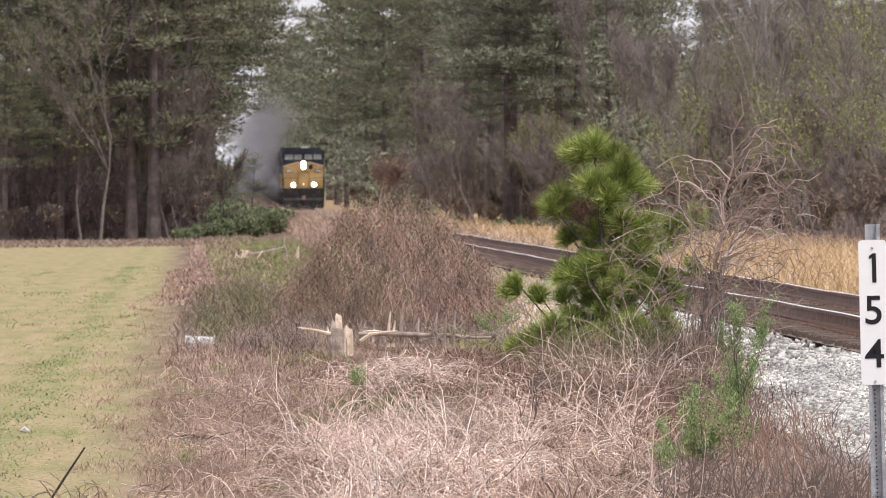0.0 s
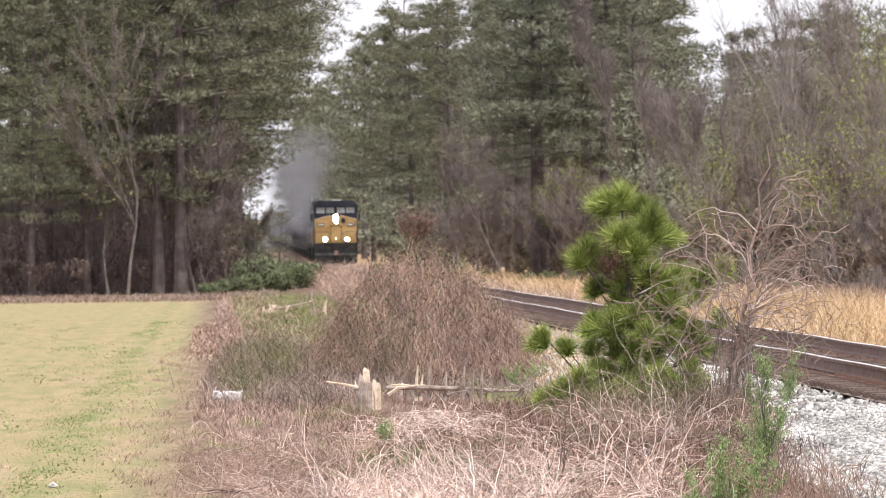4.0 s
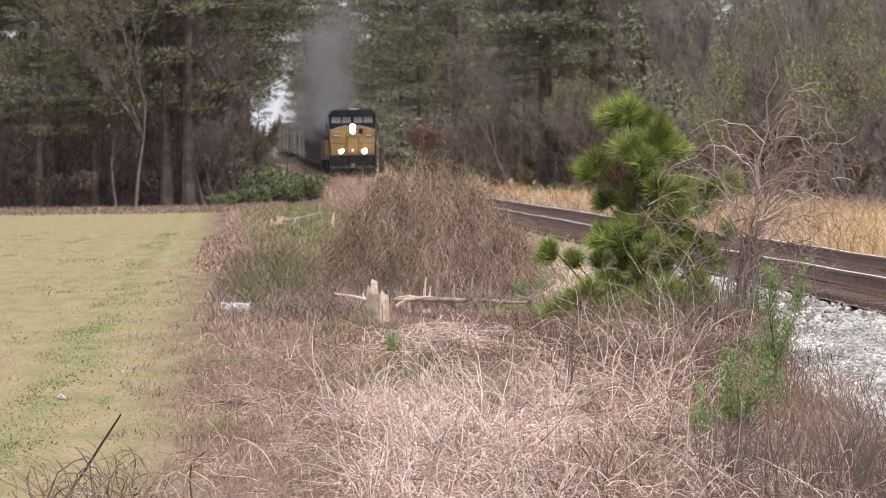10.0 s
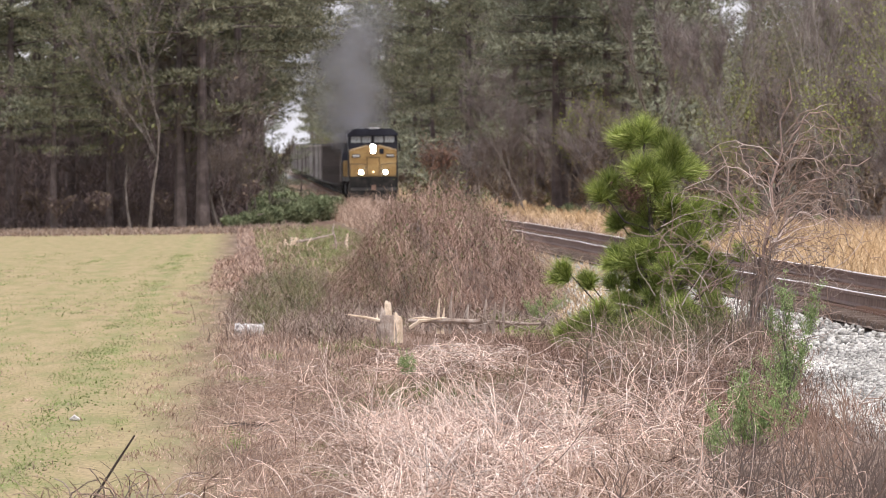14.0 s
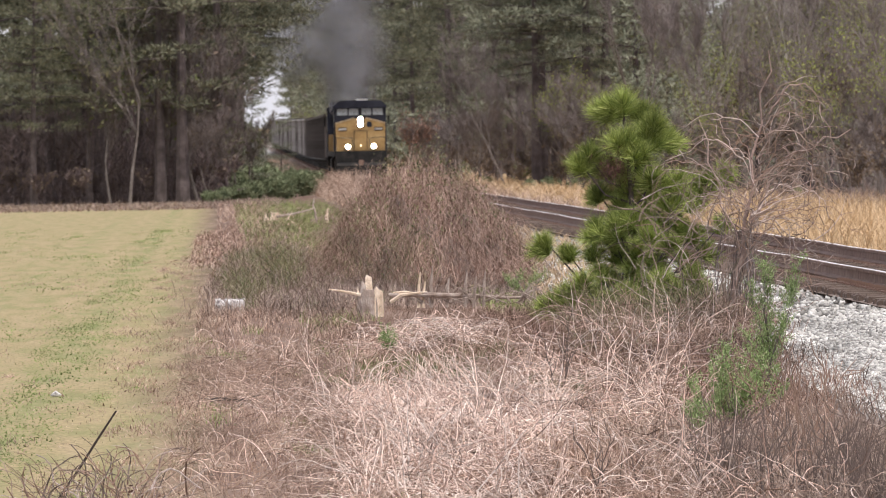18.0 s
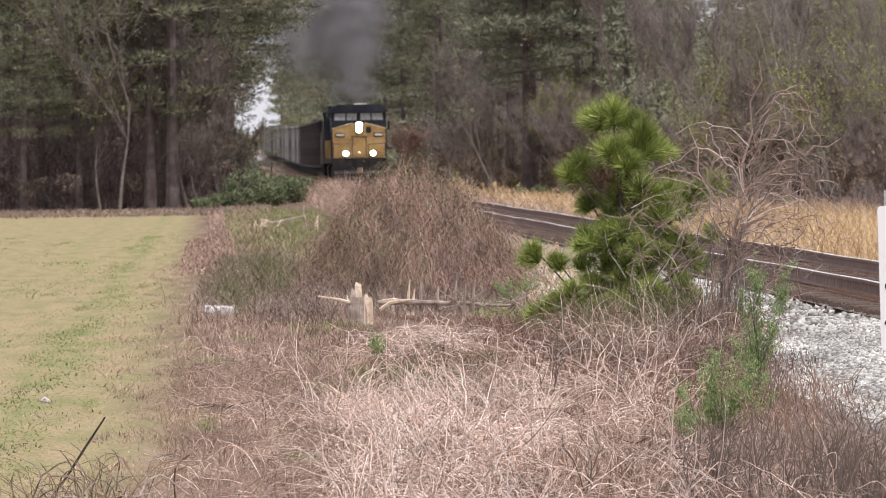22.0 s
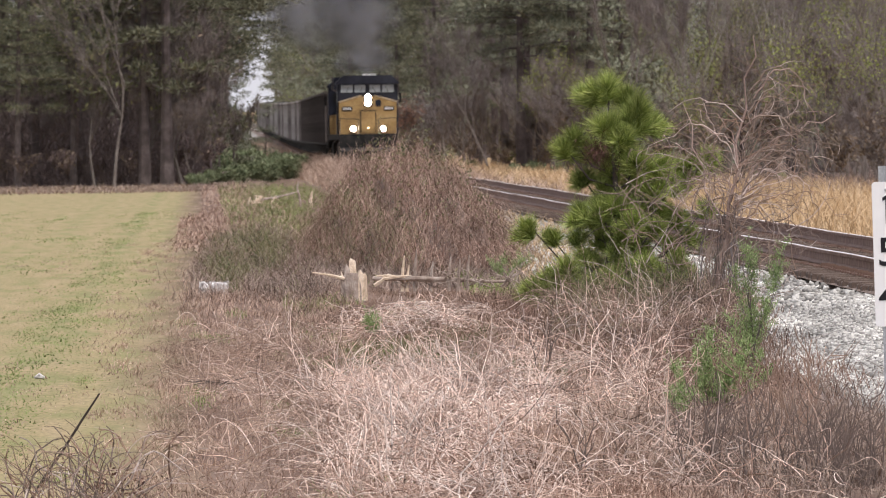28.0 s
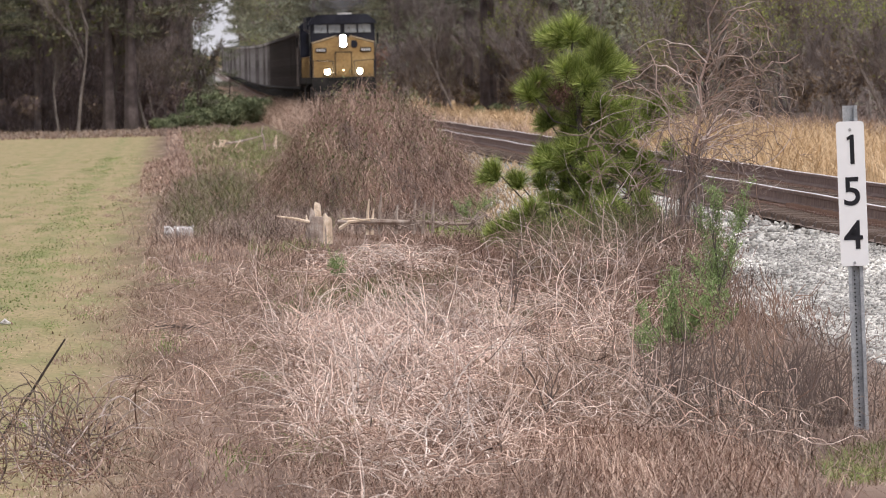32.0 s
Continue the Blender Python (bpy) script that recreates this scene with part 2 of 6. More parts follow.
def ground_material():
    """Mown field, leaf litter strip, stony slope and tan rough grass, told apart by the distance from the track."""
    m = bpy.data.materials.new("ground_cover")
    m.use_nodes = True
    n, l = m.node_tree.nodes, m.node_tree.links
    b = n["Principled BSDF"]
    b.inputs["Roughness"].default_value = .95
    b.inputs["Specular IOR Level"].default_value = .1
    tc = n.new("ShaderNodeTexCoord")
    sep = n.new("ShaderNodeSeparateXYZ")
    l.new(tc.outputs["Object"], sep.inputs[0])

    def noise_at(scale, sx=1.0, sy=1.0, detail=6):
        mapping = n.new("ShaderNodeMapping")
        mapping.inputs["Scale"].default_value = (sx, sy, 1)
        t = n.new("ShaderNodeTexNoise")
        t.inputs["Scale"].default_value, t.inputs["Detail"].default_value = scale, detail
        l.new(tc.outputs["Object"], mapping.inputs[0])
        l.new(mapping.outputs[0], t.inputs["Vector"])
        return t.outputs["Fac"]

    def ramp(src, stops):
        r = n.new("ShaderNodeValToRGB")
        e = r.color_ramp.elements
        for i in range(len(stops) - 2):
            e.new(.5)
        for i, (p, c) in enumerate(stops):
            e[i].position, e[i].color = p, (*c, 1)
        l.new(src, r.inputs[0])
        return r.outputs[0]

    def mix(f, a, c):
        x = n.new("ShaderNodeMixRGB")
        l.new(f, x.inputs[0]), l.new(a, x.inputs[1]), l.new(c, x.inputs[2])
        return x.outputs[0]

    def step(lo, hi, wob, width):
        """0 below lo, 1 above hi, along the lateral axis with a wavering edge."""
        a = n.new("ShaderNodeMath")
        a.operation = 'MULTIPLY_ADD'
        l.new(wob, a.inputs[0])
        a.inputs[1].default_value = width
        l.new(sep.outputs[0], a.inputs[2])
        r = n.new("ShaderNodeMapRange")
        r.inputs["From Min"].default_value, r.inputs["From Max"].default_value = lo + width / 2, hi + width / 2
        l.new(a.outputs[0], r.inputs["Value"])
        return r.outputs[0]

    wob = noise_at(.7, 1, .3)
    field = ramp(noise_at(3.2, 1, .05), [(.30, (.28, .26, .125)), (.45, (.335, .28, .155)), (.55, (.365, .295, .17)), (.72, (.40, .315, .195))])
    fleck = ramp(noise_at(22, 1, .14), [(.35, (.80, .83, .78)), (.65, (1.17, 1.15, 1.12))])
    mul = n.new("ShaderNodeMixRGB")
    mul.blend_type = 'MULTIPLY'
    mul.inputs[0].default_value = 1
    l.new(field, mul.inputs[1]), l.new(fleck, mul.inputs[2])
    litter = ramp(noise_at(2.2, 1, .1), [(.3, (.10, .065, .05)), (.5, (.19, .13, .10)), (.7, (.30, .22, .17))])
    stones = ramp(noise_at(14), [(.3, (.20, .195, .185)), (.7, (.42, .41, .39))])
    tan = ramp(noise_at(1.4, 1, .3), [(.3, (.30, .20, .10)), (.7, (.48, .35, .20))])
    # two greener wheel tracks run along the field, broken up by noise
    green = ramp(noise_at(7, 1, .1), [(.3, (.17, .20, .075)), (.7, (.29, .29, .135))])
    patchy = ramp(noise_at(2.6, 1.2, .06), [(.42, (0, 0, 0)), (.62, (1, 1, 1))])
    grassy = mul.outputs[0]
    for centre, half, most in ((-1.72, .42, .85), (-3.35, .45, .5), (-.75, .35, .45)):
        off = n.new("ShaderNodeMath")
        off.operation = 'SUBTRACT'
        l.new(sep.outputs[0], off.inputs[0])
        off.inputs[1].default_value = centre
        away = n.new("ShaderNodeMath")
        away.operation = 'ABSOLUTE'
        l.new(off.outputs[0], away.inputs[0])
        near = n.new("ShaderNodeMapRange")
        near.interpolation_type = 'SMOOTHSTEP'
        near.inputs["From Min"].default_value, near.inputs["From Max"].default_value = half, 0
        near.inputs["To Min"].default_value, near.inputs["To Max"].default_value = 0, most
        l.new(away.outputs[0], near.inputs["Value"])
        both = n.new("ShaderNodeMath")
        both.operation = 'MULTIPLY'
        l.new(near.outputs[0], both.inputs[0]), l.new(patchy, both.inputs[1])
        grassy = mix(both.outputs[0], grassy, green)
    grassy = mix(ramp(noise_at(1.5, 1.1, .16), [(.50, (0, 0, 0)), (.66, (.55, .55, .55))]), grassy, green)
    c = mix(step(-.95, .05, wob, .8), grassy, litter)
    c = mix(step(5.0, 5.3, wob, .6), c, stones)
    c = mix(step(10.6, 11.2, wob, .6), c, tan)
    c = mix(step(23.0, 26.0, wob, 2), c, litter)
    l.new(c, b.inputs["Base Color"])
    bp = n.new("ShaderNodeBump")
    bp.inputs["Strength"].default_value, bp.inputs["Distance"].default_value = .6, .05
    l.new(noise_at(9), bp.inputs["Height"])
    l.new(bp.outputs[0], b.inputs["Normal"])
    return m


# ---- mesh building ----
class Build:
    """Collects vertices and faces for one mesh."""

    def __init__(self):
        self.v, self.f, self.mi = [], [], []

    def add(self, verts, faces, mi=0):
        o = len(self.v)
        self.v.extend(verts)
        self.f.extend([tuple(i + o for i in fc) for fc in faces])
        self.mi.extend([mi] * len(faces))
        return self

    def box(self, x0, x1, y0, y1, z0, z1, mi=0, ch=0.0):
        """A box; ch: chamfer of its four long edges along y."""
        if ch <= 0:
            vs = [(x, y, z) for x in (x0, x1) for y in (y0, y1) for z in (z0, z1)]
            return self.add(vs, [(0, 1, 3, 2), (4, 6, 7, 5), (0, 4, 5, 1), (2, 3, 7, 6), (0, 2, 6, 4), (1, 5, 7, 3)], mi)
        prof = [(x0 + ch, z0), (x1 - ch, z0), (x1, z0 + ch), (x1, z1 - ch), (x1 - ch, z1), (x0 + ch, z1), (x0, z1 - ch), (x0, z0 + ch)]
        return self.prism(prof, y0, y1, mi)

    def prism(self, prof, y0, y1, mi=0, top=None):
        """A profile in x and z drawn out along y; top: another profile at y1."""
        k = len(prof)
        vs = [(x, y0, z) for x, z in prof] + [(x, y1, z) for x, z in (top or prof)]
        fs = [(i, (i + 1) % k, (i + 1) % k + k, i + k) for i in range(k)] + [tuple(range(k))[::-1], tuple(range(k, 2 * k))]
        return self.add(vs, fs, mi)

    def tube(self, pts, radii, sides=5, mi=0):
        """A round limb along the points."""
        k = len(pts)
        vs, fs = [], []
        for i in range(k):
            p = Vector(pts[i])
            d = (Vector(pts[min(i + 1, k - 1)]) - Vector(pts[max(i - 1, 0)]))
            d = d.normalized() if d.length > 1e-9 else Vector((0, 0, 1))
            a = d.cross(Vector((0.31, 0.95, 0.05)) if abs(d.y) < .9 else Vector((1, 0, 0))).normalized()
            b = d.cross(a)
            for j in range(sides):
                an = 2 * math.pi * j / sides
                q = p + (a * math.cos(an) + b * math.sin(an)) * radii[i]
                vs.append((q.x, q.y, q.z))
        for i in range(k - 1):
            for j in range(sides):
                j2 = (j + 1) % sides
                fs.append((i * sides + j, i * sides + j2, (i + 1) * sides + j2, (i + 1) * sides + j))
        fs.append(tuple(range(sides))[::-1])
        fs.append(tuple(range((k - 1) * sides, k * sides)))
        return self.add(vs, fs, mi)

    def mesh(self, name, mats, smooth=False):
        me = bpy.data.meshes.new(name)
        me.from_pydata(self.v, [], self.f)
        for m in (mats if isinstance(mats, (list, tuple)) else [mats]):
            me.materials.append(m)
        me.polygons.foreach_set("material_index", self.mi)
        if smooth:
            me.polygons.foreach_set("use_smooth", [True] * len(self.f))
        me.update()
        return me


def part(name, build, mats, parent=None, label="", at=None, smooth=False):
    me = build if isinstance(build, bpy.types.Mesh) else build.mesh(name, mats, smooth)
    ob = new(name, me)
    if parent is not None:
        ob.parent = parent
    if at is not None:
        ob.matrix_basis = at if isinstance(at, Matrix) else Matrix.Translation(at)
    if label:
        tagged(ob, label)
    return ob


def thing(name, label, category, at=(0, 0, 0), group="", kind=""):
    ob = new(name)
    ob.empty_display_size = .2
    ob.matrix_basis = at if isinstance(at, Matrix) else Matrix.Translation(at)
    return tagged(ob, label, category, group, kind)


def quads_mesh(name, verts, quads, mats):
    """A mesh from arrays of vertices (n, 3) and faces (m, k)."""
    verts, quads = np.asarray(verts, np.float32), np.asarray(quads, np.int32)
    k = quads.shape[1]
    me = bpy.data.meshes.new(name)
    me.vertices.add(len(verts)), me.loops.add(quads.size), me.polygons.add(len(quads))
    me.vertices.foreach_set("co", verts.ravel())
    me.loops.foreach_set("vertex_index", quads.ravel())
    me.polygons.foreach_set("loop_start", np.arange(0, quads.size, k, dtype=np.int32))
    me.polygons.foreach_set("loop_total", np.full(len(quads), k, np.int32))
    me.materials.append(mats)
    me.update(calc_edges=True)
    return me


rng = np.random.default_rng(7)


def land_rise(y):
    """The line climbs gently beyond 770 m."""
    d = np.asarray(y, float) - 790
    return .0033 * .5 * (d + np.sqrt(d * d + 90.0 ** 2)) - .0033 * .5 * (np.sqrt(790.0 ** 2 + 90.0 ** 2) - 790)


def ground_z(x, y):
    """Height of the ground: field, verge, embankment and the low land beyond."""
    x, y = np.asarray(x, float), np.asarray(y, float)
    z = np.interp(x, [-40, -.8, .3, 2, 4.2, 5.2, 6.9, 9.9, 11.3, 14, 22], [0, 0, .03, .06, .03, .02, .36, .36, .08, 0, 0])
    rough = np.interp(x, [-.8, 0, 4.5, 5.2], [0, 1, 1, 0])
    wave = .05 * np.sin(x * 2.1 + y * .13) * np.sin(y * .31 + x) + .03 * np.sin(x * 5 + y * .7)
    return z + land_rise(y) + wave * rough + .012 * np.sin(x * 1.3) * np.sin(y * .11)


def blades(name, xs, ys, height, width, mat, parent=None, lean=.35, curl=.6, zs=None, segs=4):
    """Many bent blades or stems, one loose strip each. height, width: (low, high)."""
    n = len(xs)
    z0 = (ground_z(xs, ys) if zs is None else zs) - .01
    h = rng.uniform(*height, n) * rng.uniform(.7, 1.1, n)
    w = rng.uniform(*width, n)
    az = rng.uniform(0, 2 * np.pi, n)
    ln = np.abs(rng.normal(0, lean, n))
    face = rng.normal(0, .7, n)
    side = np.stack([np.cos(face), np.sin(face), np.zeros(n)], 1)
    out = np.stack([np.cos(az), np.sin(az), np.zeros(n)], 1)
    p = np.stack([xs, ys, z0], 1)
    rows = []
    for i in range(segs):
        u = i / (segs - 1)
        bend = ln * u + rng.uniform(.4, 1.0, n) * curl * u * u
        q = p + out * (np.sin(bend) * h * u)[:, None] + np.array([0, 0, 1]) * (np.cos(bend) * h * u)[:, None]
        q = q + out[:, [1, 0, 2]] * (rng.normal(0, .06, n) * h * (u > 0))[:, None]
        ww = (w * (1 - .75 * u) / 2)[:, None]
        rows.append(q - side * ww), rows.append(q + side * ww)
    v = np.stack(rows, 1).reshape(-1, 3)
    v[:, 2] = np.maximum(v[:, 2], np.repeat(z0, segs * 2))
    o = np.arange(n)[:, None] * segs * 2
    f = np.stack([o[:, 0][:, None] + np.array([2 * i, 2 * i + 1, 2 * i + 3, 2 * i + 2]) for i in range(segs - 1)], 1).reshape(-1, 4)
    me = quads_mesh(name, v, f, mat)
    return part(name, me, None, parent)


def leaves_mesh(name, centres, size, mat, up=.3, slim=.22):
    """Loose small leaves (a bent rhomb each) round the given centres."""
    c = np.asarray(centres, float)
    n = len(c)
    d = rng.normal(0, 1, (n, 3))
    d[:, 2] += up
    d /= np.linalg.norm(d, axis=1)[:, None]
    s = np.cross(d, rng.normal(0, 1, (n, 3)))
    s /= np.linalg.norm(s, axis=1)[:, None] + 1e-9
    L = rng.uniform(*size, n)[:, None]
    v = np.stack([c, c + d * L * .5 + s * L * slim, c + d * L, c + d * L * .5 - s * L * slim], 1).reshape(-1, 3)
    f = np.arange(n * 4).reshape(-1, 4)
    return quads_mesh(name, v, f, mat)


def needles_mesh(name, centres, dirs, count, length, width, mat, spread=.9, loose=0.0):
    """Tufts of needles: at each centre, count slim triangles fanned about its direction."""
    c = np.repeat(np.asarray(centres, float), count, 0)
    d0 = np.repeat(np.asarray(dirs, float), count, 0)
    n = len(c)
    d = d0 + rng.normal(0, spread * .62, (n, 3))
    d /= np.linalg.norm(d, axis=1)[:, None] + 1e-9
    s = np.cross(d, rng.normal(0, 1, (n, 3)))
    s /= np.linalg.norm(s, axis=1)[:, None] + 1e-9
    L = rng.uniform(length * .6, length, n)[:, None]
    w = width * rng.uniform(.6, 1.2, n)[:, None]
    c = c - d0 * rng.uniform(0, .5 * length, n)[:, None] + rng.normal(0, 1, (n, 3)) * np.array([loose, loose, loose * .55])
    v = np.stack([c - s * w / 2, c + s * w / 2, c + d * L], 1).reshape(-1, 3)
    return quads_mesh(name, v, np.arange(n * 3).reshape(-1, 3), mat)


# ---- ground ----
def make_ground():
    xs = np.concatenate([np.linspace(-2600, -60, 14), np.linspace(-40, -2, 20), np.linspace(-1.6, 12, 69), np.linspace(13, 60, 24), np.linspace(100, 2600, 14)])
    ys = np.concatenate([np.linspace(-300, 20, 9), np.linspace(30, 300, 190), np.linspace(305, 900, 80), np.linspace(930, 5000, 40)])
    X, Y = np.meshgrid(xs, ys)
    Z = ground_z(X, Y)
    v = np.stack([X, Y, Z], 2).reshape(-1, 3)
    a, b = len(ys), len(xs)
    i = (np.arange(a - 1)[:, None] * b + np.arange(b - 1)[None, :]).ravel()
    f = np.stack([i, i + 1, i + b + 1, i + b], 1)
    g = part("ground", quads_mesh("ground", v, f, ground_material()), None)
    return tagged(g, "mown spring field with brown verge beside a railway bank", "ground", kind="structure")


GROUND = make_ground()

# ---- track ----
TX, RAILZ = 8.379, .75


def sag(y, side):
    return .006 * math.sin(y * .11 + side) + .004 * math.sin(y * .37 + 2 * side)


def make_track():
    track = thing("railway_track", "single railway track with rusty rails on wooden ties", "railway track", kind="structure")
    prof = [(-.07, -.171), (.07, -.171), (.07, -.16), (.012, -.135), (.009, -.05), (.035, -.04), (.036, -.006), (.028, 0), (-.028, 0), (-.036, -.006), (-.035, -.04), (-.009, -.05), (-.012, -.135), (-.07, -.16)]
    for side in (-1, 1):
        b = Build()
        x0 = TX + side * .755
        yy = list(np.arange(20, 420, 3.0)) + list(np.arange(420, 2300, 30.0))
        k = len(prof)
        vs = [(x0 + px, y, RAILZ + pz + sag(y, side) + float(land_rise(y))) for y in yy for px, pz in prof]
        fs, mi = [], []
        for r in range(len(yy) - 1):
            for i in range(k):
                j = (i + 1) % k
                fs.append((r * k + i, r * k + j, (r + 1) * k + j, (r + 1) * k + i))
                mi.append(1 if i == 7 else 0)
        b.v, b.f, b.mi = vs, fs, mi
        part("rail", b, [RUST, HEADSHEEN], track, "rusty steel rail, its worn head whitened as sky sheen")
    tie = Build().box(-1.3, 1.3, -.115, .115, -.18, 0, ch=0.012).mesh("tie", TIE)
    plate = Build()
    for sx in (-.755, .755):
        plate.box(sx - .18, sx + .18, -.09, .09, 0, .02)
        for ox in (-.1, .1):
            plate.box(sx + ox - .018, sx + ox + .018, -.05, -.015, .02, .06)
    plate = plate.mesh("tie_plate", RUST)
    rest, restp = Build(), Build()
    r = random.Random(3)
    for i in range(1900):
        y = 30 + i * .495
        dx, dz = r.uniform(-.05, .05), r.uniform(-.012, .004)
        if 60 < y < 134:
            o = part("tie", tie, None, track, at=pose(TX + dx, y, RAILZ - .171 - .02 + dz, 0, 0, r.uniform(-1.2, 1.2)))
            part("tie_plate", plate, None, o, at=pose(-dx, 0, 0))
        else:
            z = RAILZ - .191 + dz + float(land_rise(y))
            rest.box(TX + dx - 1.3, TX + dx + 1.3, y - .115, y + .115, z - .18, z)
            for sx in (-.755, .755):
                restp.box(TX + sx - .18, TX + sx + .18, y - .09, y + .09, z, z + .02)
    tagged(part("far_ties", rest, TIE, track), kind="stuff")
    tagged(part("far_tie_plates", restp, RUST, track), kind="stuff")
    return track


TRACK = make_track()


def stone_mesh(seed):
    r = random.Random(seed)
    bm = bmesh.new()
    bmesh.ops.create_icosphere(bm, subdivisions=1, radius=1)
    for v in bm.verts:
        v.co *= r.uniform(.62, 1.15)
        v.co.z *= .72
    bmesh.ops.recalc_face_normals(bm, faces=bm.faces)
    vs = [tuple(v.co) for v in bm.verts]
    fs = [tuple(v.index for v in fc.verts) for fc in bm.faces]
    bm.free()
    return np.array(vs), np.array(fs)


STONES = [stone_mesh(s) for s in range(8)]


def chip_mesh(seed):
    """A broken stone of eight corners."""
    r = random.Random(seed)
    vs = [[sx * r.uniform(.5, 1.05), sy * r.uniform(.5, 1.05), sz * r.uniform(.4, .8)] for sx in (-1, 1) for sy in (-1, 1) for sz in (-1, 1)]
    fs = [(0, 1, 3), (0, 3, 2), (4, 6, 7), (4, 7, 5), (0, 4, 5), (0, 5, 1), (2, 3, 7), (2, 7, 6), (0, 2, 6), (0, 6, 4), (1, 5, 7), (1, 7, 3)]
    return np.array(vs), np.array(fs)


CHIPS = [chip_mesh(s) for s in range(8)]


def bank_z(x):
    """Top of the ballast across the bank."""
    return np.interp(x, [5.1, 5.4, 6.75, 7.1, 9.65, 10.1, 11.4, 11.7], [.0, .06, .40, .47, .49, .40, .10, .05])


def make_ballast():
    bed = Build()
    xs = [5.1, 5.4, 6.0, 6.75, 7.1, 7.6, 9.2, 9.65, 10.1, 10.8, 11.4, 11.7]
    ys = list(np.arange(20, 300, 2.0)) + list(np.arange(300, 2320, 40.0))
    k = len(xs)
    bed.v = [(x, y, float(bank_z(x)) + float(land_rise(y)) - .02 + .012 * math.sin(y * 1.7 + x * 9)) for y in ys for x in xs]
    bed.f = [(r * k + i, r * k + i + 1, (r + 1) * k + i + 1, (r + 1) * k + i) for r in range(len(ys) - 1) for i in range(k - 1)]
    bed.mi = [0] * len(bed.f)
    # Bed darker than the stones: shade in the gaps is put into its colour.
    ballast = part("ballast_bed", bed, ramp_mat("ballast_bed", [(.16, .155, .14), (.33, .32, .29), (.54, .53, .49)], .9, 16, bump=.9))
    dirt = Build()
    yd = list(np.arange(40, 420, 4.0)) + [900.0, 2300.0]
    dirt.v = [(x, y, (.535 if abs(x - TX) < 1 else .49) + float(land_rise(y))) for y in yd for x in (TX - 1.36, TX - .9, TX, TX + .9, TX + 1.36)]
    dirt.f = [(r * 5 + i, r * 5 + i + 1, r * 5 + i + 6, r * 5 + i + 5) for r in range(len(yd) - 1) for i in range(4)]
    dirt.mi = [0] * len(dirt.f)
    part("fouled_crib", dirt, ramp_mat("cinder_dirt", [(.11, .082, .066), (.20, .155, .128), (.32, .26, .22)], .95, 5, bump=.9), ballast, "brown cinder dirt between the ties")
    tagged(ballast, "pale grey crushed stone ballast bank under the track", "ballast", kind="structure")

    def scatter(n, x0, x1, y0, y1, size, name):
        allv, allf, o = [], [], 0
        y = rng.uniform(y0, y1, n)
        x = x0 + (np.minimum(x1, .069 * y) - x0) * rng.uniform(0, 1, n)
        s = rng.uniform(*size, n) * rng.uniform(.7, 1.3, n)
        z = bank_z(x) - .012 + rng.uniform(0, .036, n)
        kind = rng.integers(0, 8, n)
        for kk in range(8):
            sv, sf = CHIPS[kk]
            sel = np.where(kind == kk)[0]
            a = rng.uniform(0, 6.28, len(sel))
            tl = rng.uniform(-.6, .6, len(sel))
            ca, sa, ct, st = np.cos(a), np.sin(a), np.cos(tl), np.sin(tl)
            px, py, pz = sv[:, 0][None], sv[:, 1][None], sv[:, 2][None]
            qx = px * ca[:, None] - py * sa[:, None]
            qy = px * sa[:, None] + py * ca[:, None]
            rx = qx * ct[:, None] - pz * st[:, None]
            rz = qx * st[:, None] + pz * ct[:, None]
            P = np.stack([rx, qy, rz], 2) * s[sel][:, None, None] + np.stack([x[sel], y[sel], z[sel]], 1)[:, None]
            allv.append(P.reshape(-1, 3))
            allf.append((np.arange(len(sel))[:, None, None] * len(sv) + sf[None] + o).reshape(-1, 3))
            o += len(sel) * len(sv)
        tagged(part(name, quads_mesh(name, np.concatenate(allv), np.concatenate(allf), STONE), None, ballast), kind="stuff")

    scatter(36000, 5.25, 7.0, 78, 118, (.012, .025), "ballast_stones")
    scatter(7000, 5.25, 7.0, 116, 200, (.022, .036), "far_ballast_stones")
    scatter(2500, 7.1, 9.7, 60, 200, (.02, .03), "crib_stones")
    meshes = []
    for sv, sf in STONES:
        me = bpy.data.meshes.new("stone")
        me.from_pydata([tuple(q) for q in sv], [], [tuple(int(i) for i in t) for t in sf])
        me.materials.append(STONE_OB)
        meshes.append(me)
    r = random.Random(5)
    for i in range(290):
        x, y, s = r.uniform(5.3, 6.5), r.uniform(80, 96), r.uniform(.016, .026)
        o = part("stone", meshes[i % 8], None, ballast)
        o.matrix_basis = pose(x, y, float(bank_z(x)) + .012, r.uniform(-30, 30), r.uniform(-30, 30), r.uniform(0, 360)) @ Matrix.Diagonal((s, s, s, 1))
    return ballast


make_ballast()


# ---- mile sign ----
def text_mesh(word, size, depth):
    cu = bpy.data.curves.new("numeral", 'FONT')
    cu.body, cu.size, cu.extrude = word, size, depth
    cu.align_x, cu.align_y = 'CENTER', 'CENTER'
    cu.offset = .0022
    ob = new("numeral_source", cu)
    me = bpy.data.meshes.new_from_object(ob.evaluated_get(bpy.context.evaluated_depsgraph_get()))
    bpy.data.objects.remove(ob)
    return me


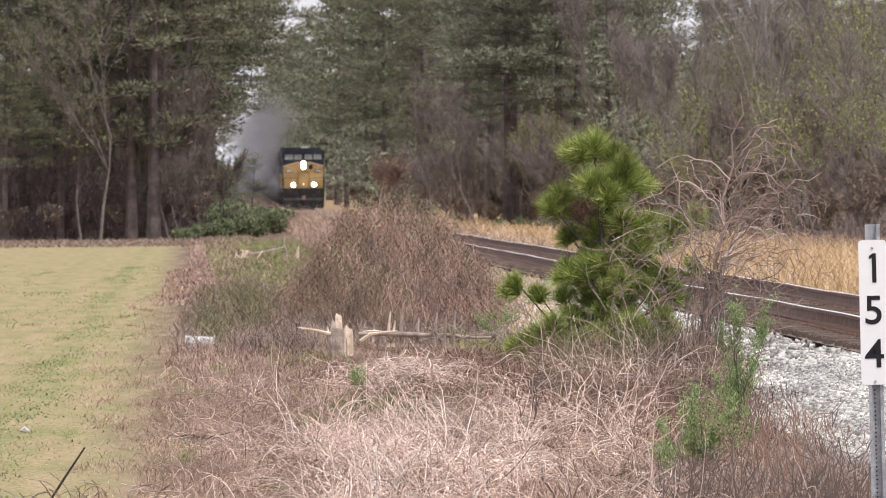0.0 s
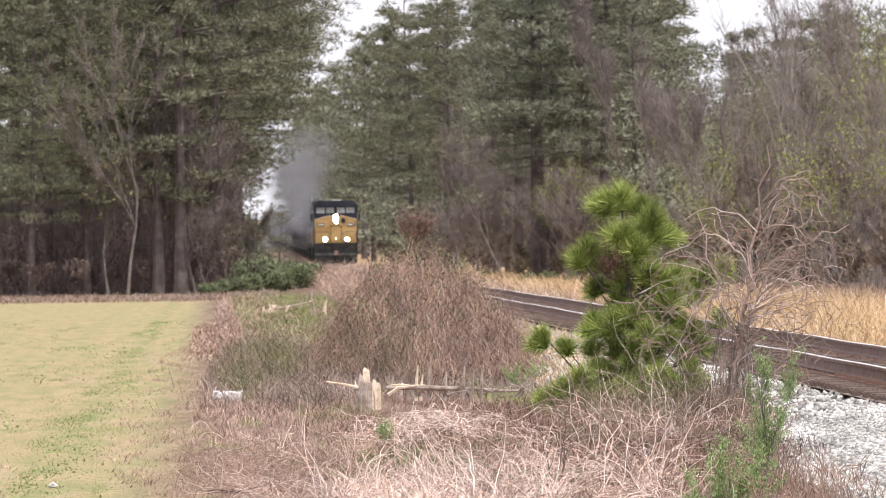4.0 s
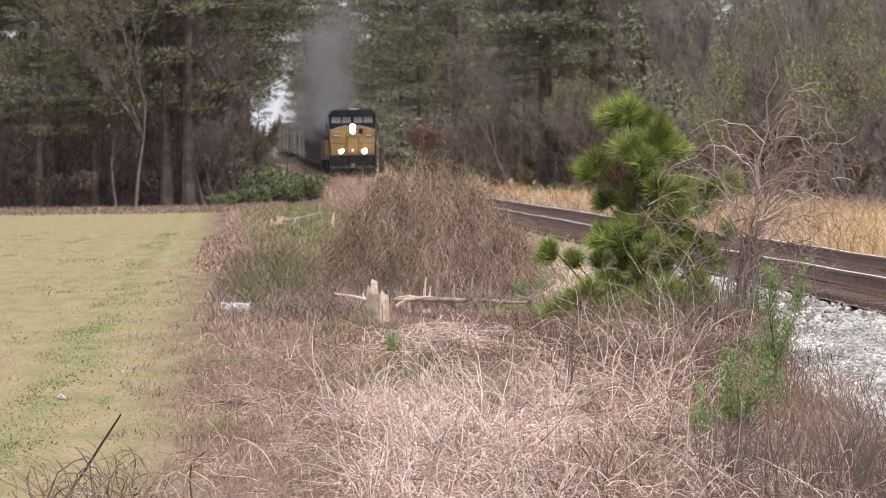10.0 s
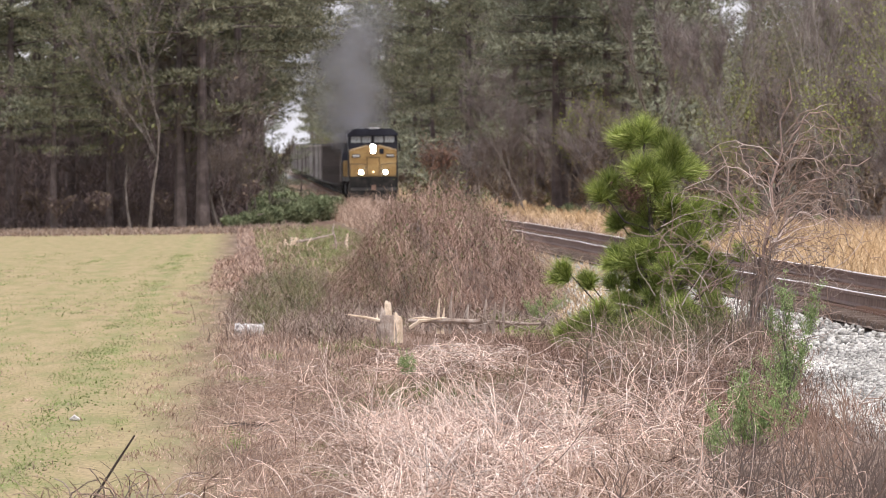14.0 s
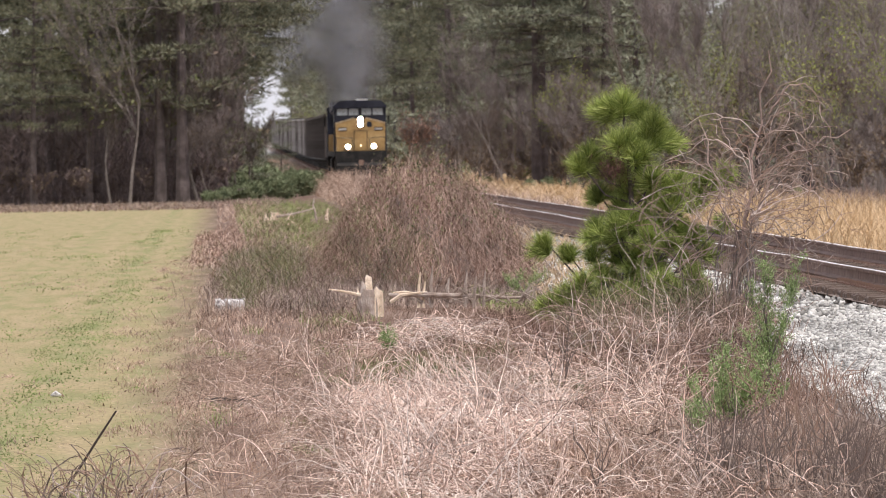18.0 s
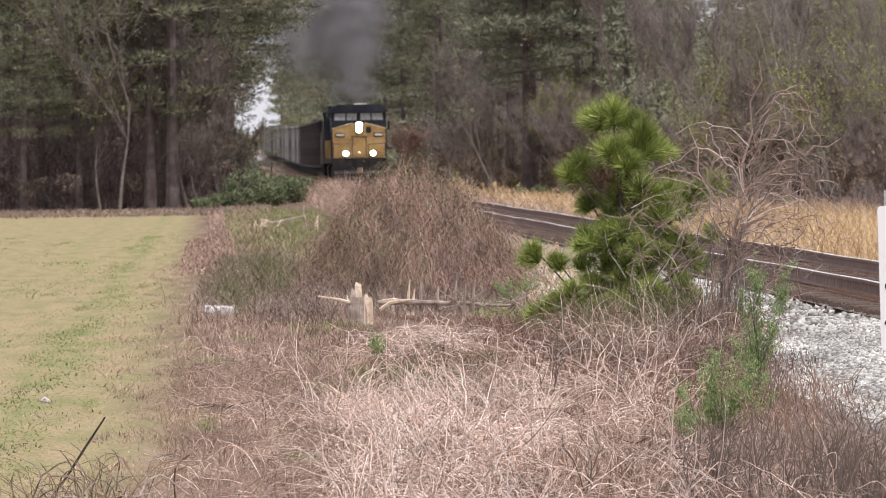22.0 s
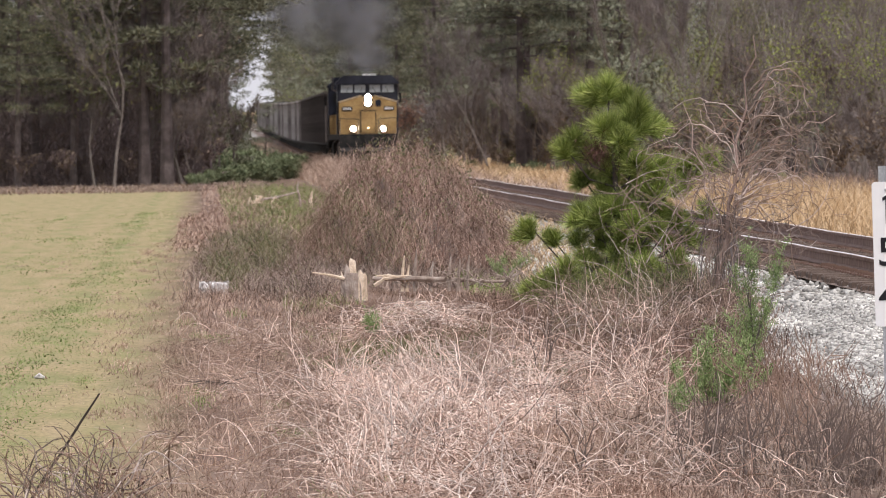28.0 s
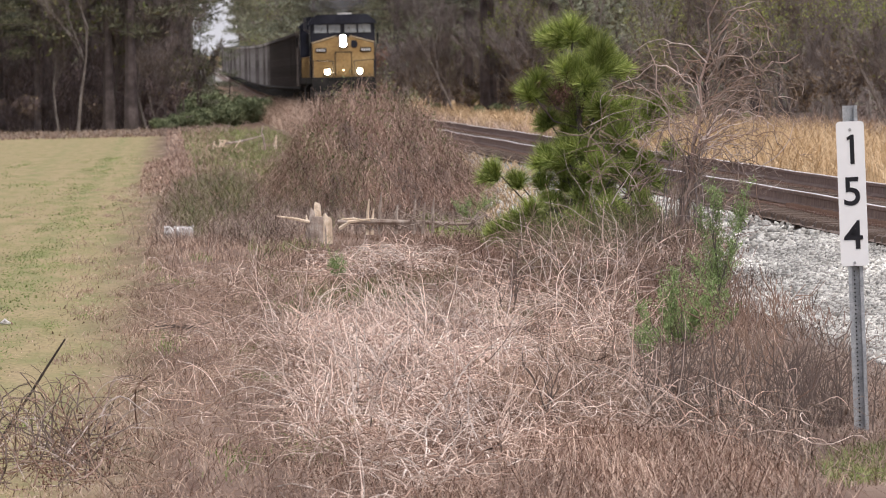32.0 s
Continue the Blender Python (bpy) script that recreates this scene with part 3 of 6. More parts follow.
def make_sign():
    s = thing("mile_sign", "white mile sign with black numerals 154 on a galvanised post", "mile sign", pose(4.19, 67.0, -.03, 0, -1.0, 0))
    b = Build()
    t = .006
    half = [(.045, -.02), (.045, -.02 + t), (.03, -.02 + t), (.03, .03 + t)]
    inner = [(.03 - t, .03), (.03 - t, -.02)]
    line = half + [(-x, y) for x, y in half[::-1]] + [(-x, y) for x, y in inner[::-1]] + inner
    n = len(line)
    b.add([(x, y, z) for z in (0, 2.03) for x, y in line], [tuple(range(n)), tuple(range(2 * n - 1, n - 1, -1))] + [(i, n + i, n + (i + 1) % n, (i + 1) % n) for i in range(n)])
    post = part("post", b, GALV, s, "galvanised steel channel post with punched holes")
    # holes are near-black discs on the channel; their darkness is only colour
    hole = Build().tube([(0, 0, 0), (0, -.004, 0)], [.0055, .0055], 8).mesh("hole", HOLE)
    for i in range(38):
        part("hole", hole, None, post, at=(-.006, .0295, .06 + i * .026))
    p = Build()
    w, z0, z1, r = .085, 1.055, 1.935, .02
    prof = [(-w + r, z0), (w - r, z0), (w - .006, z0 + .006), (w, z0 + r), (w, z1 - r), (w - .006, z1 - .006), (w - r, z1), (-w + r, z1), (-w + .006, z1 - .006), (-w, z1 - r), (-w, z0 + r), (-w + .006, z0 + .006)]
    p.prism(prof, -.032, -.022)
    panel = part("panel", p, SIGNWHITE, s, "white sheet with rounded corners", at=pose(0, 0, 0, 0, 0, -8))
    for ch, z in (("1", 1.765), ("5", 1.50), ("4", 1.235)):
        if ch == "1":
            me = Build().prism([(-.004, -.089), (.022, -.089), (.022, .089), (.004, .089), (-.021, .074), (-.021, .053), (-.004, .062)], -.0015, .0015).mesh("numeral", SIGNBLACK)
            part("numeral", me, None, panel, "black numeral 1", at=pose(0, -.0335, z))
            continue
        me = text_mesh(ch, .245, .0015)
        me.materials.clear()
        me.materials.append(SIGNBLACK)
        part("numeral", me, None, panel, "black numeral " + ch, at=pose(0, -.0335, z, 90, 0, 0))
    bolt = Build().tube([(0, 0, 0), (0, -.006, 0)], [.009, .007], 8).mesh("bolt", GALV)
    for z in (1.885, 1.075):
        part("bolt", bolt, None, panel, at=(0, -.032, z))
    return s


make_sign()


# ---- trains ----
def make_locomotive(lead):
    """Wide-nosed diesel. Its own space: x to its side, y backwards from the nose, z up from the rail head."""
    L = thing("locomotive", "yellow and dark blue diesel locomotive with lit headlamps" if lead else "dark blue diesel locomotive coupled behind the leader", "locomotive")
    # nose with sloped top and chamfered corners
    hw = 1.46
    nose = Build()
    low = [(-hw, 1.55), (hw, 1.55), (hw, 3.14), (.34, 3.45), (-.34, 3.45), (-hw, 3.14)]
    front = [(x * .985, z - (.02 if z > 2 else 0)) for x, z in low]
    nose.prism(front, 0, 1.5, 0, low)
    part("nose", nose, YELLOW, L, "yellow nose with sloping shoulders")
    for sx in (-1, 1):
        strap = Build().prism([(sx * .34, 3.455), (sx * 1.47, 3.145), (sx * 1.47, 3.20), (sx * .34, 3.51)], -.012, 1.5)
        part("nose_trim", strap, TRIM, L, "pale stripe along the nose shoulder")
    part("nose_door", Build().box(-.38, .38, -.03, .02, 1.62, 2.72, ch=.03), YELLOW, L)
    frame_b = Build()
    for x in (-.40, .36):
        frame_b.box(x, x + .04, -.045, .0, 1.62, 2.74)
    frame_b.box(-.4, .4, -.045, 0, 2.70, 2.74)
    part("door_frame", frame_b, BLACK, L)
    # cab
    cab = Build()
    cl = [(-1.52, 1.55), (1.52, 1.55), (1.52, 4.02), (1.18, 4.45), (-1.18, 4.45), (-1.52, 4.02)]
    cab.prism(cl, 1.5, 4.3)
    cabo = part("cab", cab, BLUE, L, "dark blue cab")
    part("cab_roof", Build().prism([(-1.6, 4.06), (1.6, 4.06), (1.58, 4.16), (1.2, 4.5), (-1.2, 4.5), (-1.58, 4.16)], 1.3, 4.4), BLUE, L)
    for sx in (-1, 1):
        for a, b in ((.10, .66), (.74, 1.34)):
            part("windscreen", Build().prism([(sx * a, 3.64), (sx * b, 3.64), (sx * (b - .02), 4.02), (sx * a, 4.02)], 1.46, 1.52), GLASSY, cabo, "pale reflecting windscreen")
            part("wiper", Build().tube([(sx * (a + b) / 2, 1.44, 3.66), (sx * ((a + b) / 2 - .12), 1.44, 3.92)], [.012, .008], 4), BLACK, cabo)
        part("side_window", Build().box(sx * 1.53 - .01, sx * 1.53 + .01, 2.2, 3.6, 3.0, 3.75), GLASSY, cabo)
        part("cab_side_panel", Build().box(sx * 1.53 - .008, sx * 1.53 + .008, 1.6, 4.2, 1.6, 2.7), BLUE, cabo)
        part("number_board", Build().box(sx * 1.05 - .26, sx * 1.05 + .26, -.035, .01, 2.72, 2.93, ch=.02), BLACK, L, "dark number board with pale bars")
        bars = Build()
        for q in range(4):
            bars.box(sx * 1.05 - .2 + q * .11, sx * 1.05 - .13 + q * .11, -.042, -.03, 2.77, 2.88)
        part("number_bars", bars, WHITEPAINT, L)
        part("mirror", Build().box(sx * 1.66 - .05, sx * 1.66 + .05, 2.1, 2.16, 3.1, 3.6), BLACK, L)
    part("roof_plate", Build().box(-.22, .45, 1.35, 1.6, 4.5, 4.56), WHITEPAINT, L)
    part("emblem", Build().box(.37, .66, -.034, .0, 2.93, 3.26, ch=.06), BLUE, L, "dark blue plain panel beside the headlamp")
    # lamps
    hd = part("headlamp", Build().box(-.22, .22, -.06, .02, 2.92, 3.56, ch=.05), BLACK, L)
    for z in (3.11, 3.38):
        part("lens", Build().tube([(0, -.075, z), (0, -.05, z)], [.15, .15], 14), LENS if lead else GLASSY, hd, "glaring headlamp lens" if lead else "unlit lens")
    for sx in (-1, 1):
        d = part("ditch_light", Build().tube([(sx * .76, -.12, 1.81), (sx * .76, .1, 1.81)], [.19, .16], 12), BLACK, L)
        part("lens", Build().tube([(sx * .76, -.135, 1.81), (sx * .76, -.115, 1.81)], [.125, .125], 14), LENS if lead else GLASSY, d, "glaring ditch lamp lens" if lead else "unlit lens")
    if lead:
        part("step_lamp", Build().tube([(0, -.06, 1.86), (0, -.04, 1.86)], [.035, .035], 8), LENS_DIM, L)
    # frame, pilot, trucks
    part("pilot", Build().prism([(-1.45, .18), (1.45, .18), (1.5, 1.55), (-1.5, 1.55)], -.5, -.1), BLACK, L, "black pilot plate")
    part("snow_plough", Build().prism([(-1.4, .1), (1.4, .1), (1.4, .7), (-1.4, .7)], -.9, -.45, 0, [(-1.4, .1), (1.4, .1), (1.4, .9), (-1.4, .9)]), BLACK, L)
    part("coupler", Build().box(-.14, .14, -1.1, -.4, .72, 1.02, ch=.03), RUST, L)
    part("underframe", Build().box(-1.5, 1.5, -.1, 21.6, 1.25, 1.55), BLACK, L)
    part("fuel_tank", Build().box(-1.4, 1.4, 7.5, 14, .3, 1.25, ch=.2), BLACK, L)
    for y in (3.6, 17.6):
        tr = part("truck", Build().box(-1.15, 1.15, y - 2.4, y + 2.4, .45, .95), BLACK, L)
        for k in (-1.9, 0, 1.9):
            for sx in (-.75, .75):
                part("wheel", Build().tube([(sx - .07, y + k, .53), (sx + .07, y + k, .53)], [.53, .53], 18), RUST, tr)
    # long hood, radiator, exhaust
    part("long_hood", Build().prism([(-.95, 1.55), (.95, 1.55), (.95, 3.9), (.7, 4.3), (-.7, 4.3), (-.95, 3.9)], 4.3, 16.5), BLUE, L, "dark blue engine hood")
    part("radiator_hood", Build().prism([(-1.0, 1.55), (1.0, 1.55), (1.0, 3.6), (1.5, 3.9), (1.5, 4.5), (-1.5, 4.5), (-1.5, 3.9), (-1.0, 3.6)], 16.5, 20.9), BLUE, L)
    part("exhaust_stack", Build().box(-.3, .3, 10.2, 11.0, 4.3, 4.55), BLACK, L)
    door = Build().box(-.012, .012, -.5, .5, 1.75, 3.5, ch=0).mesh("hood_door", BLUE)
    for i in range(11):
        for sx in (-1, 1):
            part("hood_door", door, None, L, at=(sx * .965, 5.0 + i * 1.05, 0))
    for sx in (-1, 1):
        hr = Build().tube([(sx * 1.45, 4.4, 2.55), (sx * 1.45, 21.2, 2.55)], [.018, .018], 5)
        for i in range(9):
            hr.tube([(sx * 1.45, 4.4 + i * 2.1, 1.55), (sx * 1.45, 4.4 + i * 2.1, 2.55)], [.016, .016], 5)
        part("handrail", hr, YELLOW, L)
        fr = Build().tube([(sx * .5, -.55, 1.3), (sx * .5, -.55, 2.3)], [.02, .02], 5).tube([(sx * .5, -.55, 2.3), (sx * 1.42, -.4, 2.35)], [.02, .02], 5).tube([(sx * 1.42, -.4, 1.3), (sx * 1.42, -.4, 2.35)], [.02, .02], 5)
        part("front_rail", fr, BLACK, L)
        for i in range(4):
            part("step", Build().box(sx * 1.42 - .18, sx * 1.42 + .1, -.35, .15, .35 + i * .3, .39 + i * .3), BLACK, L)
    return L


def make_hopper(paint, post, label):
    """Ribbed open coal hopper; y backwards from its front coupler."""
    H = thing("hopper_car", label, "railway wagon", group="coal cars behind the locomotives")
    y0, y1 = .6, 15.4
    body = Build()
    prof = [(-1.5, 1.1), (1.5, 1.1), (1.55, 3.75), (1.42, 3.75), (1.4, 3.2), (-1.4, 3.2), (-1.42, 3.75), (-1.55, 3.75)]
    body.prism(prof, y0 + .5, y1 - .5)
    part("body", body, paint, H)
    for y in (y0 + .45, y1 - .55):
        part("end_wall", Build().box(-1.5, 1.5, y, y + .1, 1.3, 3.75), paint, H)
    rib = Build().prism([(-.06, 1.1), (.06, 1.1), (.06, 3.78), (-.06, 3.78)], -.07, .07).mesh("side_post", post)
    for sx in (-1, 1):
        for i in range(12):
            part("side_post", rib, None, H, at=pose(sx * 1.6, y0 + .55 + i * 1.245, 0))
        part("top_chord", Build().box(sx * 1.6 - .1, sx * 1.6 + .1, y0 + .4, y1 - .4, 3.74, 3.88), post, H)
        part("side_sill", Build().box(sx * 1.55 - .08, sx * 1.55 + .08, y0, y1, 1.0, 1.2), BLACK, H)
    part("coal_load", Build().prism([(-1.4, 3.2), (1.4, 3.2), (.6, 3.95), (-.6, 3.95)], y0 + .8, y1 - .8), COAL, H, "heaped black coal")
    for y in (3.0, 13.0):
        part("truck", Build().box(-1.1, 1.1, y - 1.3, y + 1.3, .3, .85, ch=.1), BLACK, H)
        for k in (-.9, .9):
            part("wheel_set", Build().tube([(-.82, y + k, .46), (.82, y + k, .46)], [.46, .46], 14), RUST, H)
    part("discharge_bays", Build().prism([(-1.3, 1.1), (1.3, 1.1), (.6, .35), (-.6, .35)], 4.8, 11.2), BLACK, H)
    part("coupler", Build().box(-.13, .13, 0, 16, .75, 1.0), RUST, H)
    return H


def train():
    lead = make_locomotive(True)
    second = make_locomotive(False)
    dark = make_hopper(SHADECAR, SHADERIB, "ribbed coal hopper car coloured dark for tree shade")
    pale = make_hopper(CARPAINT, CARRIB, "pale grey ribbed coal hopper car")
    brown = make_hopper(CARBROWN, CARPAINT, "rust-brown ribbed coal hopper car")
    kinds = {"d": dark, "p": pale, "b": brown}
    used, cars = set(), []
    # the first nine cars take the shade-dark colour
    for k in "dddddddddbpbppbbpppbpbbpppbpppbbppbppbpppbppbb":
        cars.append(copy_thing(kinds[k], Matrix()) if k in used else kinds[k])
        used.add(k)
    return [(lead, 0.0), (second, 44.4)] + [(c, 46.0 + 16.1 * i) for i, c in enumerate(cars)]


TRAIN = train()


def nose_at(t):
    """Place of the leader's nose along the track: a steady 8.9 m/s."""
    u = (t - 16) / 16
    return 660.3 - 141.6 * u - .9 * u * u


# ---- trees ----
def pads_mesh(name, centres, size, count, length, width, mat):
    """Flattened cushions of needle bundles: each cushion is lumpy, fuller above than below."""
    c = np.asarray(centres, float)
    k = np.asarray(size, float)
    count = int(count)
    n = len(c) * count
    d = rng.normal(0, 1, (n, 3))
    d[:, 2] += .45
    d /= np.linalg.norm(d, axis=1)[:, None]
    kk = np.repeat(k, count)[:, None]
    base = np.repeat(c, count, 0) + d * kk * np.array([1, 1, .40]) * rng.uniform(.45, 1, (n, 1)) ** .6
    way = d * np.array([.9, .9, .5]) + rng.normal(0, .45, (n, 3)) + np.array([0, 0, .25])
    way /= np.linalg.norm(way, axis=1)[:, None]
    s = np.cross(way, rng.normal(0, 1, (n, 3)))
    s /= np.linalg.norm(s, axis=1)[:, None] + 1e-9
    L = rng.uniform(length * .6, length, n)[:, None]
    w = width * rng.uniform(.6, 1.2, n)[:, None]
    v = np.stack([base - s * w / 2, base + s * w / 2, base + way * L], 1).reshape(-1, 3)
    return quads_mesh(name, v, np.arange(n * 3).reshape(-1, 3), mat)


def pine_meshes(seed, height, clear, reach, mat, dens=1.0, vase=False, count=66, needle=(.42, .062)):
    """Trunk, limbs and crown of a tall pine: whorls of near-level limbs that carry cushions of needles."""
    r = random.Random(seed)
    tr = Build()
    bend = r.uniform(-.5, .5)
    trunk_pts = [(bend * math.sin(u * 2.2) * u, .3 * bend * u, height * u) for u in (0, .15, .35, .55, .75, .92, 1)]
    rad = height * .0125
    tr.tube(trunk_pts, [rad * (1.25 if i == 0 else 1 - .93 * u) for i, u in enumerate((0, .15, .35, .55, .75, .92, 1))], 8)
    limbs = Build()
    cs, ks = [], []
    whorls = max(4, int(height * (1 - clear) * .82 * dens))
    for i in range(whorls):
        u = clear + (1 - clear) * (i + r.random() * .7) / whorls
        k = (u - clear) / (1 - clear)
        for j in range(r.choice((4, 4, 5, 6)) if k > .15 else r.choice((1, 2, 2, 3))):
            z = height * u + r.uniform(-.35, .35)
            ln = reach * (1.0 - .78 * k) * (.55 + .45 * min(1, k * 5 + .3)) * r.uniform(.5, 1.15)
            if vase:
                ln = reach * min(.16 + 2.6 * k, 1.15 - .9 * max(0, k - .42)) * r.uniform(.6, 1.1)
            az = i * 1.1 + j * 1.65 + r.uniform(-.5, .5)
            if vase and j % 2:
                az = r.gauss(0, .55)
            px, py = bend * math.sin(u * 2.2) * u, .3 * bend * u
            up = .05 + .45 * k
            pts = [(px + math.cos(az) * ln * q, py + math.sin(az) * ln * q, z + ln * (up * q - .30 * q * q * (1 - k) + .14 * q ** 3)) for q in (0, .35, .7, 1)]
            limbs.tube(pts, [rad * .22, rad * .15, rad * .08, .01], 4)
            for q in ((.3, .5, .7, .87, 1.03) if ln > 3.6 else (.45, .73, 1.0) if ln > 1.8 else (.65, 1.0)):
                side = r.uniform(-.38, .38) * ln * (.25 + q * .35)
                cs.append((px + math.cos(az) * ln * q - math.sin(az) * side, py + math.sin(az) * ln * q + math.cos(az) * side, z + ln * (up * q - .24 * q * q * (1 - k) + .08 * q ** 3) + r.uniform(-.1, .25)))
                ks.append((.40 + .10 * ln) * r.uniform(.7, 1.25))
    cs.append((bend * .8, .3 * bend, height))
    ks.append(.5)
    return tr.mesh("trunk", BARK), limbs.mesh("limbs", BARK), pads_mesh("crown", cs, ks, count, needle[0], needle[1], mat)


def bare_meshes(seed, height, mat, twig, fork=.35, wide=.5, leaf=None, leafcount=0, twigs=22, girth=.0065, leafsize=(.12, .26)):
    """A leafless broadleaf tree: trunk with limbs that fork into a haze of fine twigs."""
    r = random.Random(seed)
    tr, tw = Build(), Build()
    tips, ways = [], []

    def grow(p, d, ln, rad, depth):
        pts, q, dd = [p], Vector(p), Vector(d)
        steps = 3 if depth < 2 else 2
        for i in range(steps):
            dd = (dd + Vector((r.gauss(0, .12), r.gauss(0, .12), r.gauss(.06, .07)))).normalized()
            q = q + dd * (ln / steps)
            pts.append(tuple(q))
        rr = [rad * (1 - .55 * i / steps) for i in range(steps + 1)]
        (tr if depth < 1 else tw).tube(pts, rr, 6 if depth == 0 else 3)
        if depth >= 2:
            for a in pts[1:]:
                tips.append(a)
                ways.append((dd.x, dd.y, dd.z + .25))
        if depth >= 3:
            return
        for i in range(r.choice((3, 4)) if depth < 2 else 3):
            at = pts[-1] if i == 0 else pts[r.choice((1, 2, 2)) if steps == 2 else r.choice((1, 2, 2, 3))]
            az = r.uniform(0, 6.28)
            sp = r.uniform(.3, .75) * (wide * 2)
            nd = (dd + Vector((math.cos(az) * sp, math.sin(az) * sp, r.uniform(.1, .45)))).normalized()
            grow(at, nd, ln * r.uniform(.6, .85), max(.010, rad * .42), depth + 1)

    grow((0, 0, 0), (r.uniform(-.08, .08), r.uniform(-.08, .08), 1), height * fork, height * girth, 0)
    tm = needles_mesh("twig_crown", tips, ways, twigs, height * .085, .021, twig, .85)
    lm = None
    if leaf:
        pick = [r.choice(tips) for i in range(leafcount)]
        c = np.array(pick) + rng.normal(0, height * .035, (leafcount, 3))
        lm = leaves_mesh("foliage", c, leafsize, leaf)
    return tr.mesh("trunk", mat), tw.mesh("branch", mat), tm, lm


def plant(kind, meshes, label, cat, x, y, turn, scale, group, names=("trunk", "limb", "crown")):
    z = float(ground_z(x, y)) - .05
    t = thing(kind, label, cat, pose(x, y, z, 0, 0, turn) @ Matrix.Diagonal((scale, scale, scale, 1)), group)
    for nm, me in zip(names, meshes):
        if me is not None:
            o = part(nm, me, None, t)
            if nm in ("limb", "branch"):
                tagged(o, kind="stuff")
    return t


# the last two are dark green pines given the haze-paled needles
PINES = [pine_meshes(11, 21, .20, 4.0, DARKPINE), pine_meshes(12, 23, .28, 4.4, DARKPINE), pine_meshes(13, 19, .14, 3.8, HAZEPINE), pine_meshes(14, 24, .27, 5.0, DARKPINE, 1.15), pine_meshes(17, 23, .28, 4.7, HAZEPINE, 1.05), pine_meshes(54, 24, .27, 6.6, HAZEPINE, 1.15)]
FARPINES = [pine_meshes(51, 21, .16, 4.2, HAZEPINE, .8, count=26, needle=(.6, .15)), pine_meshes(52, 23, .22, 4.6, DARKPINE, .8, count=26, needle=(.6, .15)), pine_meshes(53, 19, .12, 4.0, HAZEPINE, .8, count=26, needle=(.6, .15))]
OVERHANG = [pine_meshes(18, 22, .24, 5.3, DARKPINE, 1.15, True, 70), pine_meshes(19, 23, .25, 5.1, DARKPINE, 1.15, True, 70)]
LOWPINES = [pine_meshes(15, 9, .04, 2.4, HAZEPINE, 1.1, count=46, needle=(.28, .06)), pine_meshes(16, 7, .03, 2.0, DARKPINE, 1.1, count=46, needle=(.28, .06))]
BARES = [bare_meshes(21, 13, GREYBARK, TWIG), bare_meshes(22, 15, GREYBARK, TWIG, .4, .4), bare_meshes(23, 11, PALEBARK, PALETWIG, .42, .34, twigs=9, girth=.0042), bare_meshes(24, 10, GREYBARK, TWIG, .3, .6)]
BUDDING = [bare_meshes(25, 12, GREYBARK, TWIG, .33, .5, SPRING, 3200, 14, leafsize=(.07, .14)), bare_meshes(26, 14, GREYBARK, TWIG, .36, .45, OLIVE, 1800, 14, leafsize=(.08, .17)), bare_meshes(27, 9, GREYBARK, TWIG, .3, .55, SPRING, 2600, 14, leafsize=(.07, .14))]
THICKET = [bare_meshes(28, 5, GREYBARK, TWIG, .24, .7, DEADLEAF, 350, 19), bare_meshes(29, 4, GREYBARK, TWIG, .2, .8, OLIVE, 600, 22), bare_meshes(30, 4.5, GREYBARK, TWIG, .22, .7, DEADLEAF, 500, 19)]
DRAPED = [bare_meshes(31, 8, GREYBARK, VINETWIG, .3, .55, OLIVE, 350, 28), bare_meshes(32, 10, GREYBARK, VINETWIG, .3, .45, DEADLEAF, 250, 28)]


